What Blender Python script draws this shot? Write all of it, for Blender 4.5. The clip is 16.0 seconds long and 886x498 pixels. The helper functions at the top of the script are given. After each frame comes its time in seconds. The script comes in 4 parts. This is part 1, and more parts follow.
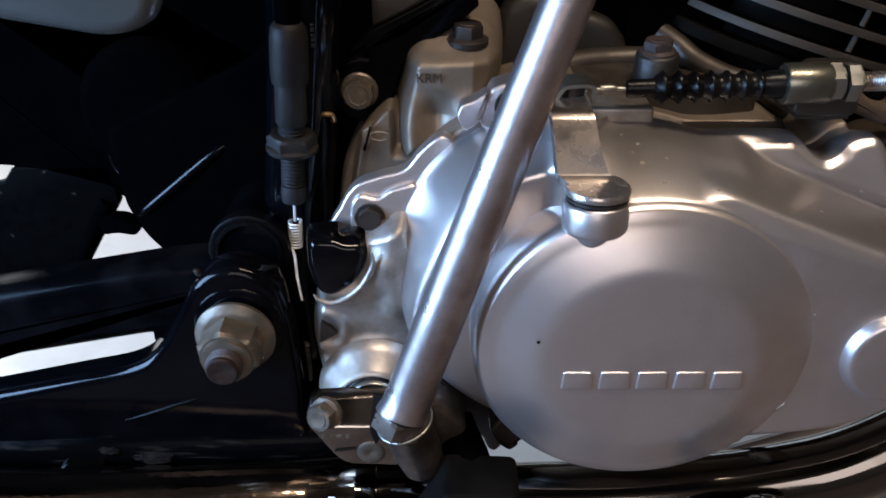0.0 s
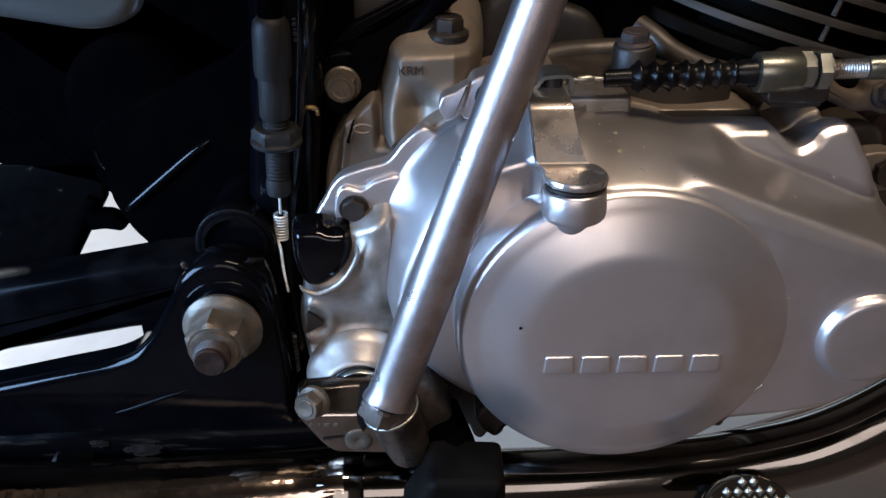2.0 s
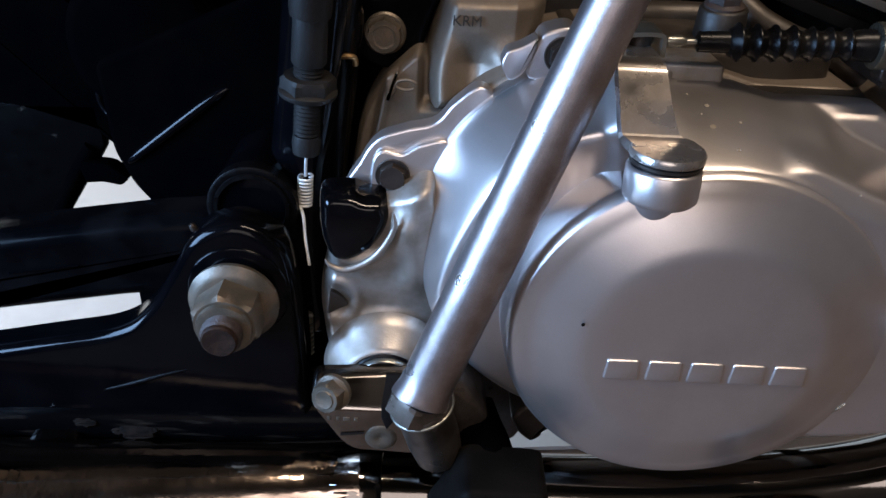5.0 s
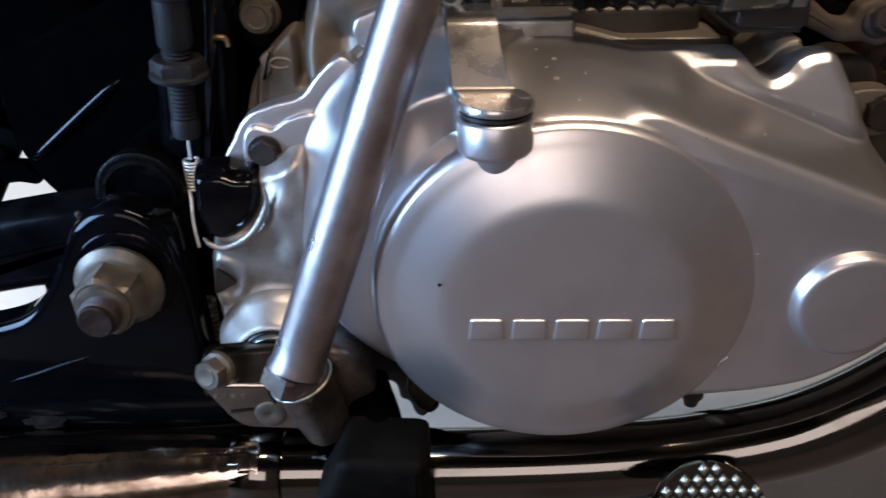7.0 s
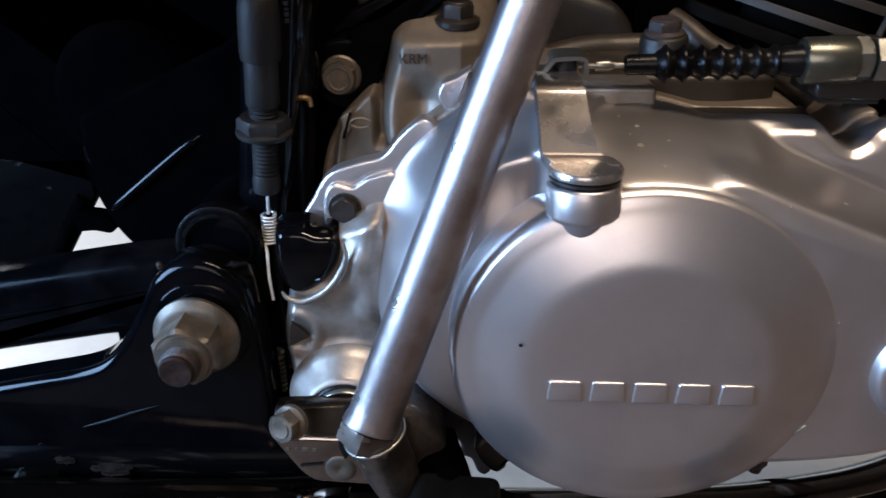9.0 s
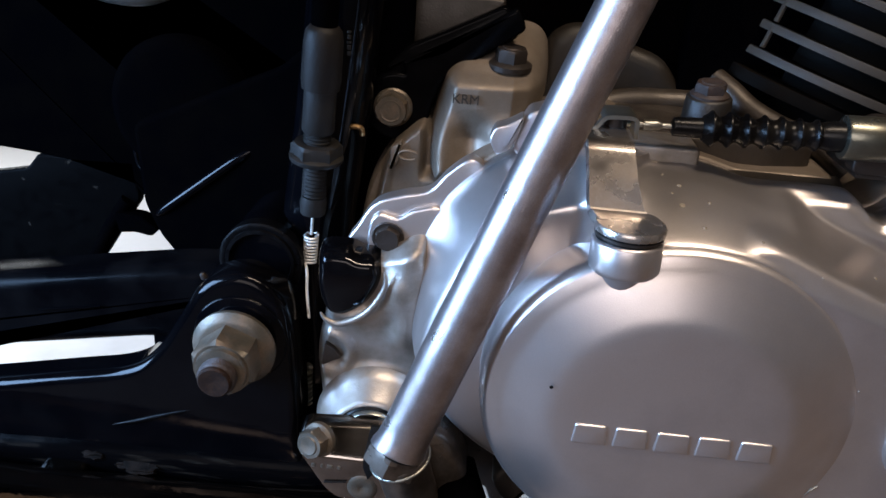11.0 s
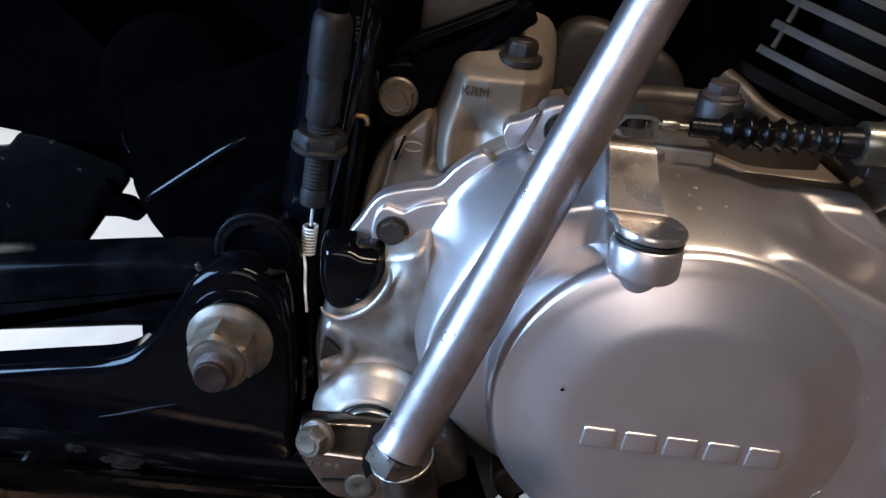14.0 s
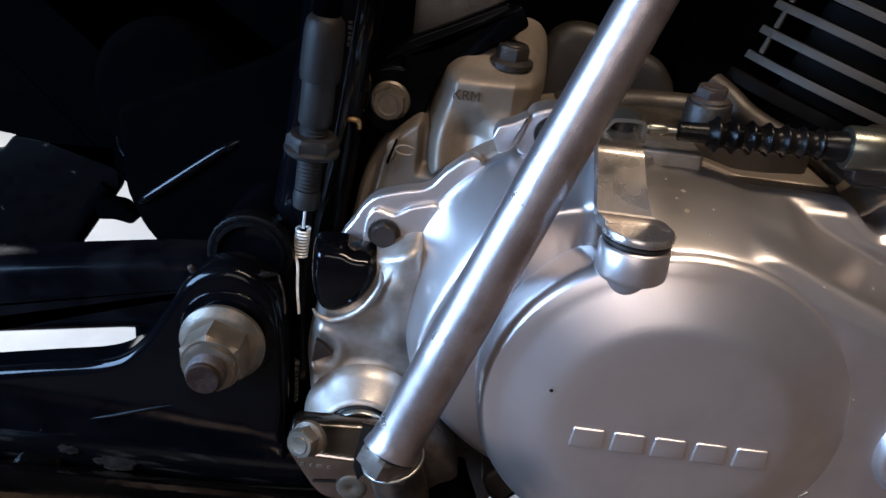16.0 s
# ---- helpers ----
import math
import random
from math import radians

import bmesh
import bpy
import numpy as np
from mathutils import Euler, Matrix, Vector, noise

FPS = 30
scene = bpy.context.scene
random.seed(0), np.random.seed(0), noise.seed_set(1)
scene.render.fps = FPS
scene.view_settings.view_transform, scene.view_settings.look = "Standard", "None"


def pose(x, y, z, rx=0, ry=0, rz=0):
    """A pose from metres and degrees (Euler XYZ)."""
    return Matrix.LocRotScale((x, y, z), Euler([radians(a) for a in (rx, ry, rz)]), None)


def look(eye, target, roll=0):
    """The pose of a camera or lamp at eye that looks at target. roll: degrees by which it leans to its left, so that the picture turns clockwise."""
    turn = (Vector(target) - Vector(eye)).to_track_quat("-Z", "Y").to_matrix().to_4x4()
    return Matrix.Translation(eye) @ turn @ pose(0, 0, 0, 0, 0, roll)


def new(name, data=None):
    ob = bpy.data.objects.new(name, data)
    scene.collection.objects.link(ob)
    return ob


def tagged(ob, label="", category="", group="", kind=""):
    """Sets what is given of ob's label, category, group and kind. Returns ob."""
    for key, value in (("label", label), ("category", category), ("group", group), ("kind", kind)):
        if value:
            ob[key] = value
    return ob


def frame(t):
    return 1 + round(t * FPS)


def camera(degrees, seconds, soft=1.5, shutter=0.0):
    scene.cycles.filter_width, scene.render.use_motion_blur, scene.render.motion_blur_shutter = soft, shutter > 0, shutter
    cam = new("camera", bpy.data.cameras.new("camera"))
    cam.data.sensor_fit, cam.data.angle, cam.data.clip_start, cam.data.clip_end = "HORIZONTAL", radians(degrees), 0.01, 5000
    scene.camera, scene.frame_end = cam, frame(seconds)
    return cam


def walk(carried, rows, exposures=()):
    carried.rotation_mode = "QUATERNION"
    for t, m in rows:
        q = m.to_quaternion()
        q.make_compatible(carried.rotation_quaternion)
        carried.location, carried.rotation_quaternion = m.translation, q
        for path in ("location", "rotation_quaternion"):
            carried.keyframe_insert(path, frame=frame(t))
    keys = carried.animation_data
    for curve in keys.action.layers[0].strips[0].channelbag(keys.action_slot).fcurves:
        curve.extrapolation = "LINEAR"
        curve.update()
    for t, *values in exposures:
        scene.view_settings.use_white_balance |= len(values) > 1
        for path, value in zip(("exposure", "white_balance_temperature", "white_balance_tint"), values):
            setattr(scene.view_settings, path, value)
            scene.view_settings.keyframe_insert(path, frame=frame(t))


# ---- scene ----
cam = camera(58.0, 16.0, shutter=0.5)
METRES, EYE, TILT, LEAN, TURN = 0.40, 0.52, -28.0, 0.0, 0.0
ROWS = [
    (0.0, 0.0, 0.0, 0.0, 0.0, 0.0, -0.0),
    (0.5, 0.021, 0.0137, -0.0081, -0.7, -0.58, 0.01),
    (1.0, 0.0318, -0.0079, -0.0041, -1.13, -0.61, 0.43),
    (1.5, 0.0245, -0.0247, -0.0029, -0.97, -0.38, 0.75),
    (2.0, 0.0057, -0.0131, -0.0075, -0.76, -0.2, 0.74),
    (2.5, 0.0294, 0.0035, -0.0084, -0.77, -0.56, 0.65),
    (3.0, 0.0301, 0.0329, -0.0364, -1.35, -1.58, 0.35),
    (3.5, -0.0427, 0.0893, -0.0346, -2.36, -2.09, -1.04),
    (4.0, -0.0497, 0.1055, -0.0005, -2.67, -2.21, -3.75),
    (6.5, 0.0381, 0.057, -0.0353, 1.05, -0.61, -0.43),
    (7.0, 0.097, 0.0858, -0.0454, 0.98, -0.81, 0.13),
    (7.5, 0.1607, 0.071, -0.0371, 0.8, 0.06, 1.2),
    (8.0, 0.2114, 0.0537, -0.0329, 1.03, 1.65, 1.92),
    (8.5, 0.1623, 0.07, -0.0442, 1.93, 2.69, 1.24),
    (9.0, 0.0499, 0.0743, -0.0384, 2.53, 2.77, -1.28),
    (11.5, -0.0045, 0.043, -0.018, 1.9, 3.59, -6.48),
    (12.0, -0.0327, 0.0594, -0.0209, 1.14, 3.35, -6.7),
    (12.5, -0.0019, 0.0533, -0.0183, 0.57, 2.99, -6.87),
    (13.0, -0.0071, 0.0531, -0.016, 0.04, 2.8, -6.82),
    (13.5, -0.0162, 0.0589, -0.0126, -0.14, 2.68, -7.05),
    (14.0, -0.0229, 0.0623, -0.0123, -0.2, 2.65, -7.33),
    (14.5, -0.0258, 0.049, -0.0118, -0.26, 2.86, -7.49),
    (15.0, -0.0348, 0.043, -0.0136, -0.34, 3.14, -7.53),
    (15.5, -0.0308, 0.0494, -0.0145, -0.33, 3.22, -7.51),
    (16.0, -0.0179, 0.0562, -0.0143, -0.47, 3.04, -7.4),
]
walk(cam, [(t, pose(0, 0, EYE, TILT, LEAN, TURN) @ pose(METRES * x, METRES * y, METRES * z, 90 + pitch, roll, yaw)) for t, x, y, z, yaw, pitch, roll in ROWS],
     [(0.0, -0.13), (3.0, -0.20), (4.0, -0.27), (7.0, -0.24), (8.0, -0.27), (8.5, -0.30), (9.0, -0.22), (11.5, -0.06), (16.0, -0.06)])

# ---- world and lights ----
world = bpy.data.worlds.new("world")
scene.world = world
world.use_nodes = True
wbg = world.node_tree.nodes["Background"]
wbg.inputs[0].default_value = (0.75, 0.85, 1.0, 1)
wbg.inputs[1].default_value = 0.02


def area(name, eye, target, sx, sy, watts, colour):
    lamp = bpy.data.lights.new(name, "AREA")
    lamp.shape, lamp.size, lamp.size_y, lamp.energy, lamp.color = "RECTANGLE", sx, sy, watts, colour
    ob = new(name, lamp)
    ob.matrix_world = look(eye, target)
    return ob


area("doorway_daylight", (-0.87, -0.10, 0.61), (0, 0.23, 0.38), 0.46, 0.50, 41, (0.345, 0.585, 1.0))
area("side_opening_daylight", (-0.87, 1.02, 0.50), (-0.35, 0.75, 0.0), 0.50, 0.70, 12.5, (0.90, 0.95, 1.0))
area("far_doorway_daylight", (0.05, 2.96, 1.20), (0.05, 0.5, 0.2), 2.0, 2.0, 26, (0.72, 0.86, 1.0))
area("near_window_daylight", (-0.25, -1.57, 1.16), (0.05, 0.3, 0.30), 1.20, 0.80, 14.0, (1.0, 0.88, 0.86))
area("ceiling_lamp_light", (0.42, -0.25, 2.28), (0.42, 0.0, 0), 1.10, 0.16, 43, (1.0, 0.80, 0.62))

# ---- materials ----


def mat(name, base, rough, metal=0.0, vary=0.25, other=None, fine=900.0, bump=0.1, coarse=35.0, rough_vary=0.12,
        coat=0.0, stain=0.5, bump_dist=0.0004, shine=0.5, stretch=None):
    """A surface with fine grain, coarse stains of a second colour, uneven gloss and a fine relief."""
    m = bpy.data.materials.new(name)
    m.use_nodes = True
    nt = m.node_tree
    n, l = nt.nodes, nt.links
    b = n["Principled BSDF"]
    b.inputs["Metallic"].default_value = metal
    b.inputs["Specular IOR Level"].default_value = shine
    b.inputs["Coat Weight"].default_value = coat
    b.inputs["Coat Roughness"].default_value = 0.06
    tc = n.new("ShaderNodeTexCoord")
    n1, n2 = n.new("ShaderNodeTexNoise"), n.new("ShaderNodeTexNoise")
    for tex, s, d in ((n1, fine, 3.0), (n2, coarse, 6.0)):
        tex.inputs["Scale"].default_value = s
        tex.inputs["Detail"].default_value = d
        l.new(tc.outputs["Object"], tex.inputs["Vector"])
    if stretch:
        mp = n.new("ShaderNodeMapping")
        mp.inputs["Scale"].default_value = stretch
        l.new(tc.outputs["Object"], mp.inputs["Vector"])
        l.new(mp.outputs[0], n2.inputs["Vector"])
    ramp = n.new("ShaderNodeMapRange")
    ramp.inputs[1].default_value, ramp.inputs[2].default_value = stain - 0.08, stain + 0.14
    l.new(n2.outputs["Fac"], ramp.inputs[0])
    mix = n.new("ShaderNodeMix")
    mix.data_type = "RGBA"
    mix.inputs[6].default_value = (*base, 1)
    mix.inputs[7].default_value = (*(other or [c * 0.75 for c in base]), 1)
    l.new(ramp.outputs[0], mix.inputs[0])
    grain = n.new("ShaderNodeMix")
    grain.data_type, grain.blend_type = "RGBA", "MULTIPLY"
    grain.inputs[0].default_value = vary
    l.new(mix.outputs[2], grain.inputs[6])
    l.new(n1.outputs["Fac"], grain.inputs[7])
    l.new(grain.outputs[2], b.inputs["Base Color"])
    rr = n.new("ShaderNodeMapRange")
    rr.inputs[1].default_value, rr.inputs[2].default_value = 0.3, 0.7
    rr.inputs[3].default_value, rr.inputs[4].default_value = max(0.02, rough - rough_vary), min(1, rough + rough_vary)
    l.new(n2.outputs["Fac"], rr.inputs[0])
    l.new(rr.outputs[0], b.inputs["Roughness"])
    if bump:
        bp = n.new("ShaderNodeBump")
        bp.inputs["Strength"].default_value, bp.inputs["Distance"].default_value = bump, bump_dist
        l.new(n1.outputs["Fac"], bp.inputs["Height"])
        l.new(bp.outputs[0], b.inputs["Normal"])
    return m


SILVER = mat("silver_paint", (0.57, 0.532, 0.518), 0.33, 0.92, 0.14, (0.46, 0.42, 0.405), 2500, 0.09, 24, 0.05, stain=0.56)
DARKALU = mat("dark_brown_aluminium", (0.052, 0.041, 0.031), 0.42, 0.4, 0.3, (0.024, 0.018, 0.013), 1400, 0.25, 70, 0.12)
# dark brown casting; the rear ledge and letters wear it as painted shade
DARKCAST = mat("dark_brown_casting", (0.018, 0.014, 0.0105), 0.48, 0.2, 0.4, (0.007, 0.0054, 0.004), 1200, 0.3, 80, 0.12)
DUSTY = mat("dusty_cast_aluminium", (0.190, 0.157, 0.125), 0.48, 0.5, 0.3, (0.145, 0.115, 0.086), 1400, 0.25, 60, 0.12)
OLDALU = mat("worn_aluminium", (0.35, 0.318, 0.285), 0.42, 0.78, 0.2, (0.22, 0.188, 0.155), 1600, 0.2, 90, 0.10)
KICK = mat("worn_nickel_plate", (0.46, 0.415, 0.408), 0.33, 0.94, 0.30, (0.30, 0.25, 0.235), 2200, 0.30, 70, 0.06)
BRASS = mat("dull_brass", (0.35, 0.22, 0.10), 0.35, 0.9)
STEEL = mat("tarnished_steel", (0.100, 0.088, 0.069), 0.42, 0.6, 0.35, (0.14, 0.105, 0.075), 1200, 0.25, 150, 0.12)
HINGE = mat("dark_worn_nickel", (0.16, 0.135, 0.115), 0.34, 0.85, 0.3, (0.07, 0.055, 0.045), 1600, 0.15, 90, 0.10)
LEVERM = mat("worn_bronzed_steel", (0.42, 0.385, 0.355), 0.30, 0.9, 0.2, (0.30, 0.26, 0.225), 1600, 0.08, 110, 0.10)
ZINC = mat("zinc_plated_steel", (0.31, 0.31, 0.272), 0.32, 0.9, 0.15, (0.24, 0.232, 0.20), 1500, 0.08, 90, 0.05)
OLIVE = mat("dull_olive_plating", (0.185, 0.185, 0.150), 0.30, 0.9, 0.2, (0.13, 0.128, 0.10), 1500, 0.1, 90, 0.06)
RUSTY = mat("orange_rust", (0.0075, 0.0038, 0.0018), 0.9, 0.0, 0.8, (0.0012, 0.0008, 0.0006), 900, 0.8, 420, 0.1, shine=0.1)
RUST = mat("rusty_steel", (0.026, 0.012, 0.0075), 0.7, 0.0, 0.5, (0.014, 0.007, 0.005), 1500, 0.6, 200, 0.15)
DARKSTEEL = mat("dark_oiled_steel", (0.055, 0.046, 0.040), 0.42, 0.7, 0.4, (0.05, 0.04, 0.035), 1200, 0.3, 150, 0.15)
CHROME = mat("chrome_plate", (0.130, 0.120, 0.110), 0.085, 1.0, 0.06, (0.085, 0.072, 0.060), 900, 0.02, 60, 0.05, stain=0.60, stretch=(0.35, 1, 1))
OLDCHROME = mat("dirty_chrome", (0.56, 0.45, 0.37), 0.14, 1.0, 0.4, (0.07, 0.045, 0.030), 160, 0.14, 55, 0.10, stain=0.52, stretch=(0.4, 1, 1), bump_dist=0.0016)
TAN = mat("tan_road_dust", (0.080, 0.058, 0.039), 0.7, 0.1, 0.35, (0.048, 0.034, 0.023), 1400, 0.3, 80, 0.12)
CLAMP = mat("polished_nickel_plate", (0.30, 0.278, 0.26), 0.17, 1.0, 0.15, (0.19, 0.165, 0.145), 2200, 0.10, 90, 0.07)
BLACK = mat("black_gloss_paint", (0.0009, 0.0010, 0.0016), 0.10, 0.0, 0.3, (0.0018, 0.0018, 0.0024), 700, 0.03, 50, 0.03, shine=0.11)
DIRTY = mat("dirty_black_paint", (0.0016, 0.0016, 0.002), 0.40, 0.0, 0.5, (0.034, 0.030, 0.025), 500, 0.25, 330, 0.16, stain=0.75, shine=0.06)
SATIN = mat("satin_black_paint", (0.0010, 0.0011, 0.0016), 0.20, 0.0, 0.3, (0.003, 0.003, 0.0036), 700, 0.05, 50, 0.07, shine=0.03)
GRIME = mat("grimy_metal", (0.16, 0.15, 0.14), 0.20, 1.0, 0.4, (0.012, 0.010, 0.008), 420, 0.5, 110, 0.16, stain=0.50, stretch=(0.22, 1, 1.6))
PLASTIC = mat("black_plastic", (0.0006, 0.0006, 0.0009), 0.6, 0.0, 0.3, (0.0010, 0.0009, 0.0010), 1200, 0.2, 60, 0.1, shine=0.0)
RUBBER = mat("black_rubber", (0.003, 0.003, 0.0036), 0.27, 0.0, 0.3, (0.006, 0.0058, 0.0056), 1200, 0.1, 120, 0.05, shine=0.16)
PLUGRUB = mat("wet_black_rubber", (0.0012, 0.0012, 0.0016), 0.09, 0.0, 0.3, (0.002, 0.002, 0.0024), 900, 0.06, 90, 0.04, shine=0.22)
GREYRUB = mat("dusty_grey_rubber", (0.0070, 0.0063, 0.0056), 0.6, 0.0, 0.4, (0.011, 0.0096, 0.0085), 900, 0.3, 130, 0.1, shine=0.25)
BROWNRUB = mat("dusty_brown_rubber", (0.0052, 0.0040, 0.0033), 0.6, 0.0, 0.4, (0.008, 0.0062, 0.005), 900, 0.3, 130, 0.1, shine=0.2)
SPRING = mat("bright_spring_wire", (0.75, 0.73, 0.68), 0.35, 0.5, 0.1, None, 1200, 0.05, 100, 0.08)
FIN = mat("black_engine_enamel", (0.0018, 0.0015, 0.0013), 0.6, 0.0, 0.4, (0.004, 0.0033, 0.0026), 900, 0.3, 90, 0.1, shine=0.04)
SPATTER = mat("mud_spattered_black", (0.0008, 0.0008, 0.0010), 0.6, 0.0, 0.4, (0.09, 0.084, 0.074), 500, 0.2, 170, 0.16, stain=0.785, shine=0.02)
FINEDGE = mat("machined_fin_edge", (0.024, 0.020, 0.015), 0.6, 0.2, 0.3, (0.034, 0.029, 0.022), 900, 0.2, 110, 0.1)
GREYPANEL = mat("grey_plastic", (0.034, 0.039, 0.039), 0.4, 0.0, 0.1, None, 900, 0.03, 20, 0.08)
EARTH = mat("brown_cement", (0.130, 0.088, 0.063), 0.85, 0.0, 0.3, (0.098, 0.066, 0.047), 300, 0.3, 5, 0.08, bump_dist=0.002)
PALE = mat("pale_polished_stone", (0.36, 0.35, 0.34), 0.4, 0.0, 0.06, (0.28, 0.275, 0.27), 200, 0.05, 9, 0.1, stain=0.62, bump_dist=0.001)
PLASTER = mat("wall_plaster", (0.170, 0.148, 0.130), 0.85, 0.0, 0.15, (0.130, 0.110, 0.094), 150, 0.3, 2.5, 0.06, bump_dist=0.002)
CEIL = mat("ceiling_plaster", (0.10, 0.085, 0.07), 0.85, 0.0, 0.15, None, 150, 0.3, 2.5, 0.06, bump_dist=0.002)
SPECK = mat("dried_mud", (0.26, 0.23, 0.19), 0.9, 0.0, 0.3)
DARKRUST = mat("dark_rust", (0.016, 0.009, 0.007), 0.7, 0.0, 0.5, (0.030, 0.016, 0.010), 1500, 0.4, 400, 0.1, shine=0.1)
MARK = mat("dark_chip_and_gap_shade", (0.007, 0.006, 0.0055), 0.7, 0.0, 0.3, shine=0.05)
SCUFF = mat("scuffed_black_paint", (0.0010, 0.0010, 0.0013), 0.22, 0.0, 0.3, (0.026, 0.021, 0.016), 600, 0.15, 160, 0.14, stain=0.66, shine=0.02, stretch=(0.22, 1, 1.8))

# ---- mesh helpers ----
PLACE = {}


def spline(points, n=8, closed=True):
    """A smooth curve through control points (Catmull-Rom)."""
    p = [np.array(q, float) for q in points]
    if not closed:
        p = [2 * p[0] - p[1]] + p + [2 * p[-1] - p[-2]]
    out, k = [], len(p)
    for i in range(k if closed else k - 3):
        a, b, c, d = (p[(i + j) % k] for j in range(4))
        for t in np.linspace(0, 1, n, endpoint=False):
            out.append(0.5 * (2 * b + (c - a) * t + (2 * a - 5 * b + 4 * c - d) * t * t + (3 * b - a - 3 * c + d) * t ** 3))
    if not closed:
        out.append(p[-2])
    return [tuple(q) for q in out]


def rounded(points, r, n=6):
    """A closed polygon with its corners rounded by about r."""
    out, k = [], len(points)
    for i in range(k):
        a, b, c = (np.array(points[(i + j) % k], float) for j in (-1, 0, 1))
        u, v = a - b, c - b
        lu, lv = np.linalg.norm(u), np.linalg.norm(v)
        s = b + u / lu * min(r, lu * 0.48)
        e = b + v / lv * min(r, lv * 0.48)
        for t in np.linspace(0, 1, n):
            out.append(tuple((1 - t) ** 2 * s + 2 * t * (1 - t) * b + t * t * e))
    return out


def inset(points, d):
    """A closed outline moved inwards by d (outwards: minus)."""
    p = np.array(points)
    area2 = np.sum(p[:, 0] * np.roll(p[:, 1], -1) - np.roll(p[:, 0], -1) * p[:, 1])
    t = np.roll(p, -1, 0) - np.roll(p, 1, 0)
    t /= np.linalg.norm(t, axis=1)[:, None] + 1e-12
    nrm = np.stack([-t[:, 1], t[:, 0]], 1) * (1 if area2 > 0 else -1)
    return p + nrm * d


def along(axis, at=(0, 0, 0)):
    """A pose at a place whose local z points along axis."""
    return Matrix.Translation(at) @ Vector(axis).to_track_quat("Z", "Y").to_matrix().to_4x4()


FLAT = Matrix(((1, 0, 0, 0), (0, 0, 1, 0), (0, 1, 0, 0), (0, 0, 0, 1)))  # (u, v, w) to (x, z, y)


def prism(outline, w0, w1, bevel=0.001, m=FLAT, steps=3):
    """A plate: outline in u, v, from depth w0 (front, edges rounded) to w1."""
    rings = []
    for i in range(steps + 1):
        a = math.pi / 2 * i / steps
        rings.append((inset(outline, bevel * (1 - math.sin(a))), w0 + bevel * (1 - math.cos(a))))
    rings.append((np.array(outline), w1))
    k = len(outline)
    v = [m @ Vector((q[0], q[1], w)) for ring, w in rings for q in ring]
    f = [[j * k + i, j * k + (i + 1) % k, (j + 1) * k + (i + 1) % k, (j + 1) * k + i] for j in range(len(rings) - 1) for i in range(k)]
    f += [list(range(k)), list(range((len(rings) - 1) * k, len(rings) * k))]
    return v, f


def lathe(profile, m, seg=48):
    """A turned shape: profile of (radius, height) about local z."""
    v, f, k = [], [], len(profile)
    for i in range(seg):
        a = 2 * math.pi * i / seg
        v += [m @ Vector((r * math.cos(a), r * math.sin(a), h)) for r, h in profile]
    for i in range(seg):
        for j in range(k - 1):
            a, b = i * k + j, (i + 1) % seg * k + j
            f.append([a, a + 1, b + 1, b])
    f += [[i * k for i in range(seg)], [i * k + k - 1 for i in range(seg)]]
    return v, f


def tube(path, radius, seg=16):
    """A round bar along a path; radius: a number, or a function of 0..1."""
    p = np.array(path, float)
    t = np.gradient(p, axis=0)
    t /= np.linalg.norm(t, axis=1)[:, None]
    up = np.array((0, 0, 1.0)) if abs(t[0][2]) < 0.9 else np.array((0, 1.0, 0))
    v, f, k = [], [], len(p)
    for i in range(k):
        side = np.cross(t[i], up)
        side /= np.linalg.norm(side)
        up = np.cross(side, t[i])
        r = radius(i / (k - 1)) if callable(radius) else radius
        for j in range(seg):
            a = 2 * math.pi * j / seg
            v.append(Vector(p[i] + r * (math.cos(a) * side + math.sin(a) * up)))
    f = [[i * seg + j, i * seg + (j + 1) % seg, (i + 1) * seg + (j + 1) % seg, (i + 1) * seg + j] for i in range(k - 1) for j in range(seg)]
    f += [list(range(seg)), list(range((k - 1) * seg, k * seg))]
    return v, f


def hexagon(af, m, h, chamfer=0.0008, base=0.0):
    """A hexagon head or nut, across flats af, from base to base + h, with its top chamfered round."""
    r = af / math.sqrt(3)
    v, f = [], []
    rings = [(1.0, base), (1.0, base + h - chamfer), (0.86, base + h)]
    for s, z in rings:
        for i in range(24):
            a = 2 * math.pi * i / 24
            b = (a + math.pi / 6) % (math.pi / 3) - math.pi / 6
            rr = r * math.cos(math.pi / 6) / math.cos(b) if s == 1.0 else r * s
            v.append(m @ Vector((rr * math.cos(a), rr * math.sin(a), z)))
    f = [[j * 24 + i, j * 24 + (i + 1) % 24, (j + 1) * 24 + (i + 1) % 24, (j + 1) * 24 + i] for j in range(2) for i in range(24)]
    f += [list(range(24)), list(range(48, 72))]
    return v, f


def merged(*pieces):
    v, f = [], []
    for pv, pf in pieces:
        k = len(v)
        v += list(pv)
        f += [[i + k for i in q] for q in pf]
    return v, f


def base_thing(name, at, label, category, group=""):
    ob = new(name)
    ob.empty_display_size = 0.02
    ob.location = at
    PLACE[ob.name] = Vector(at)
    return tagged(ob, label, category, group)


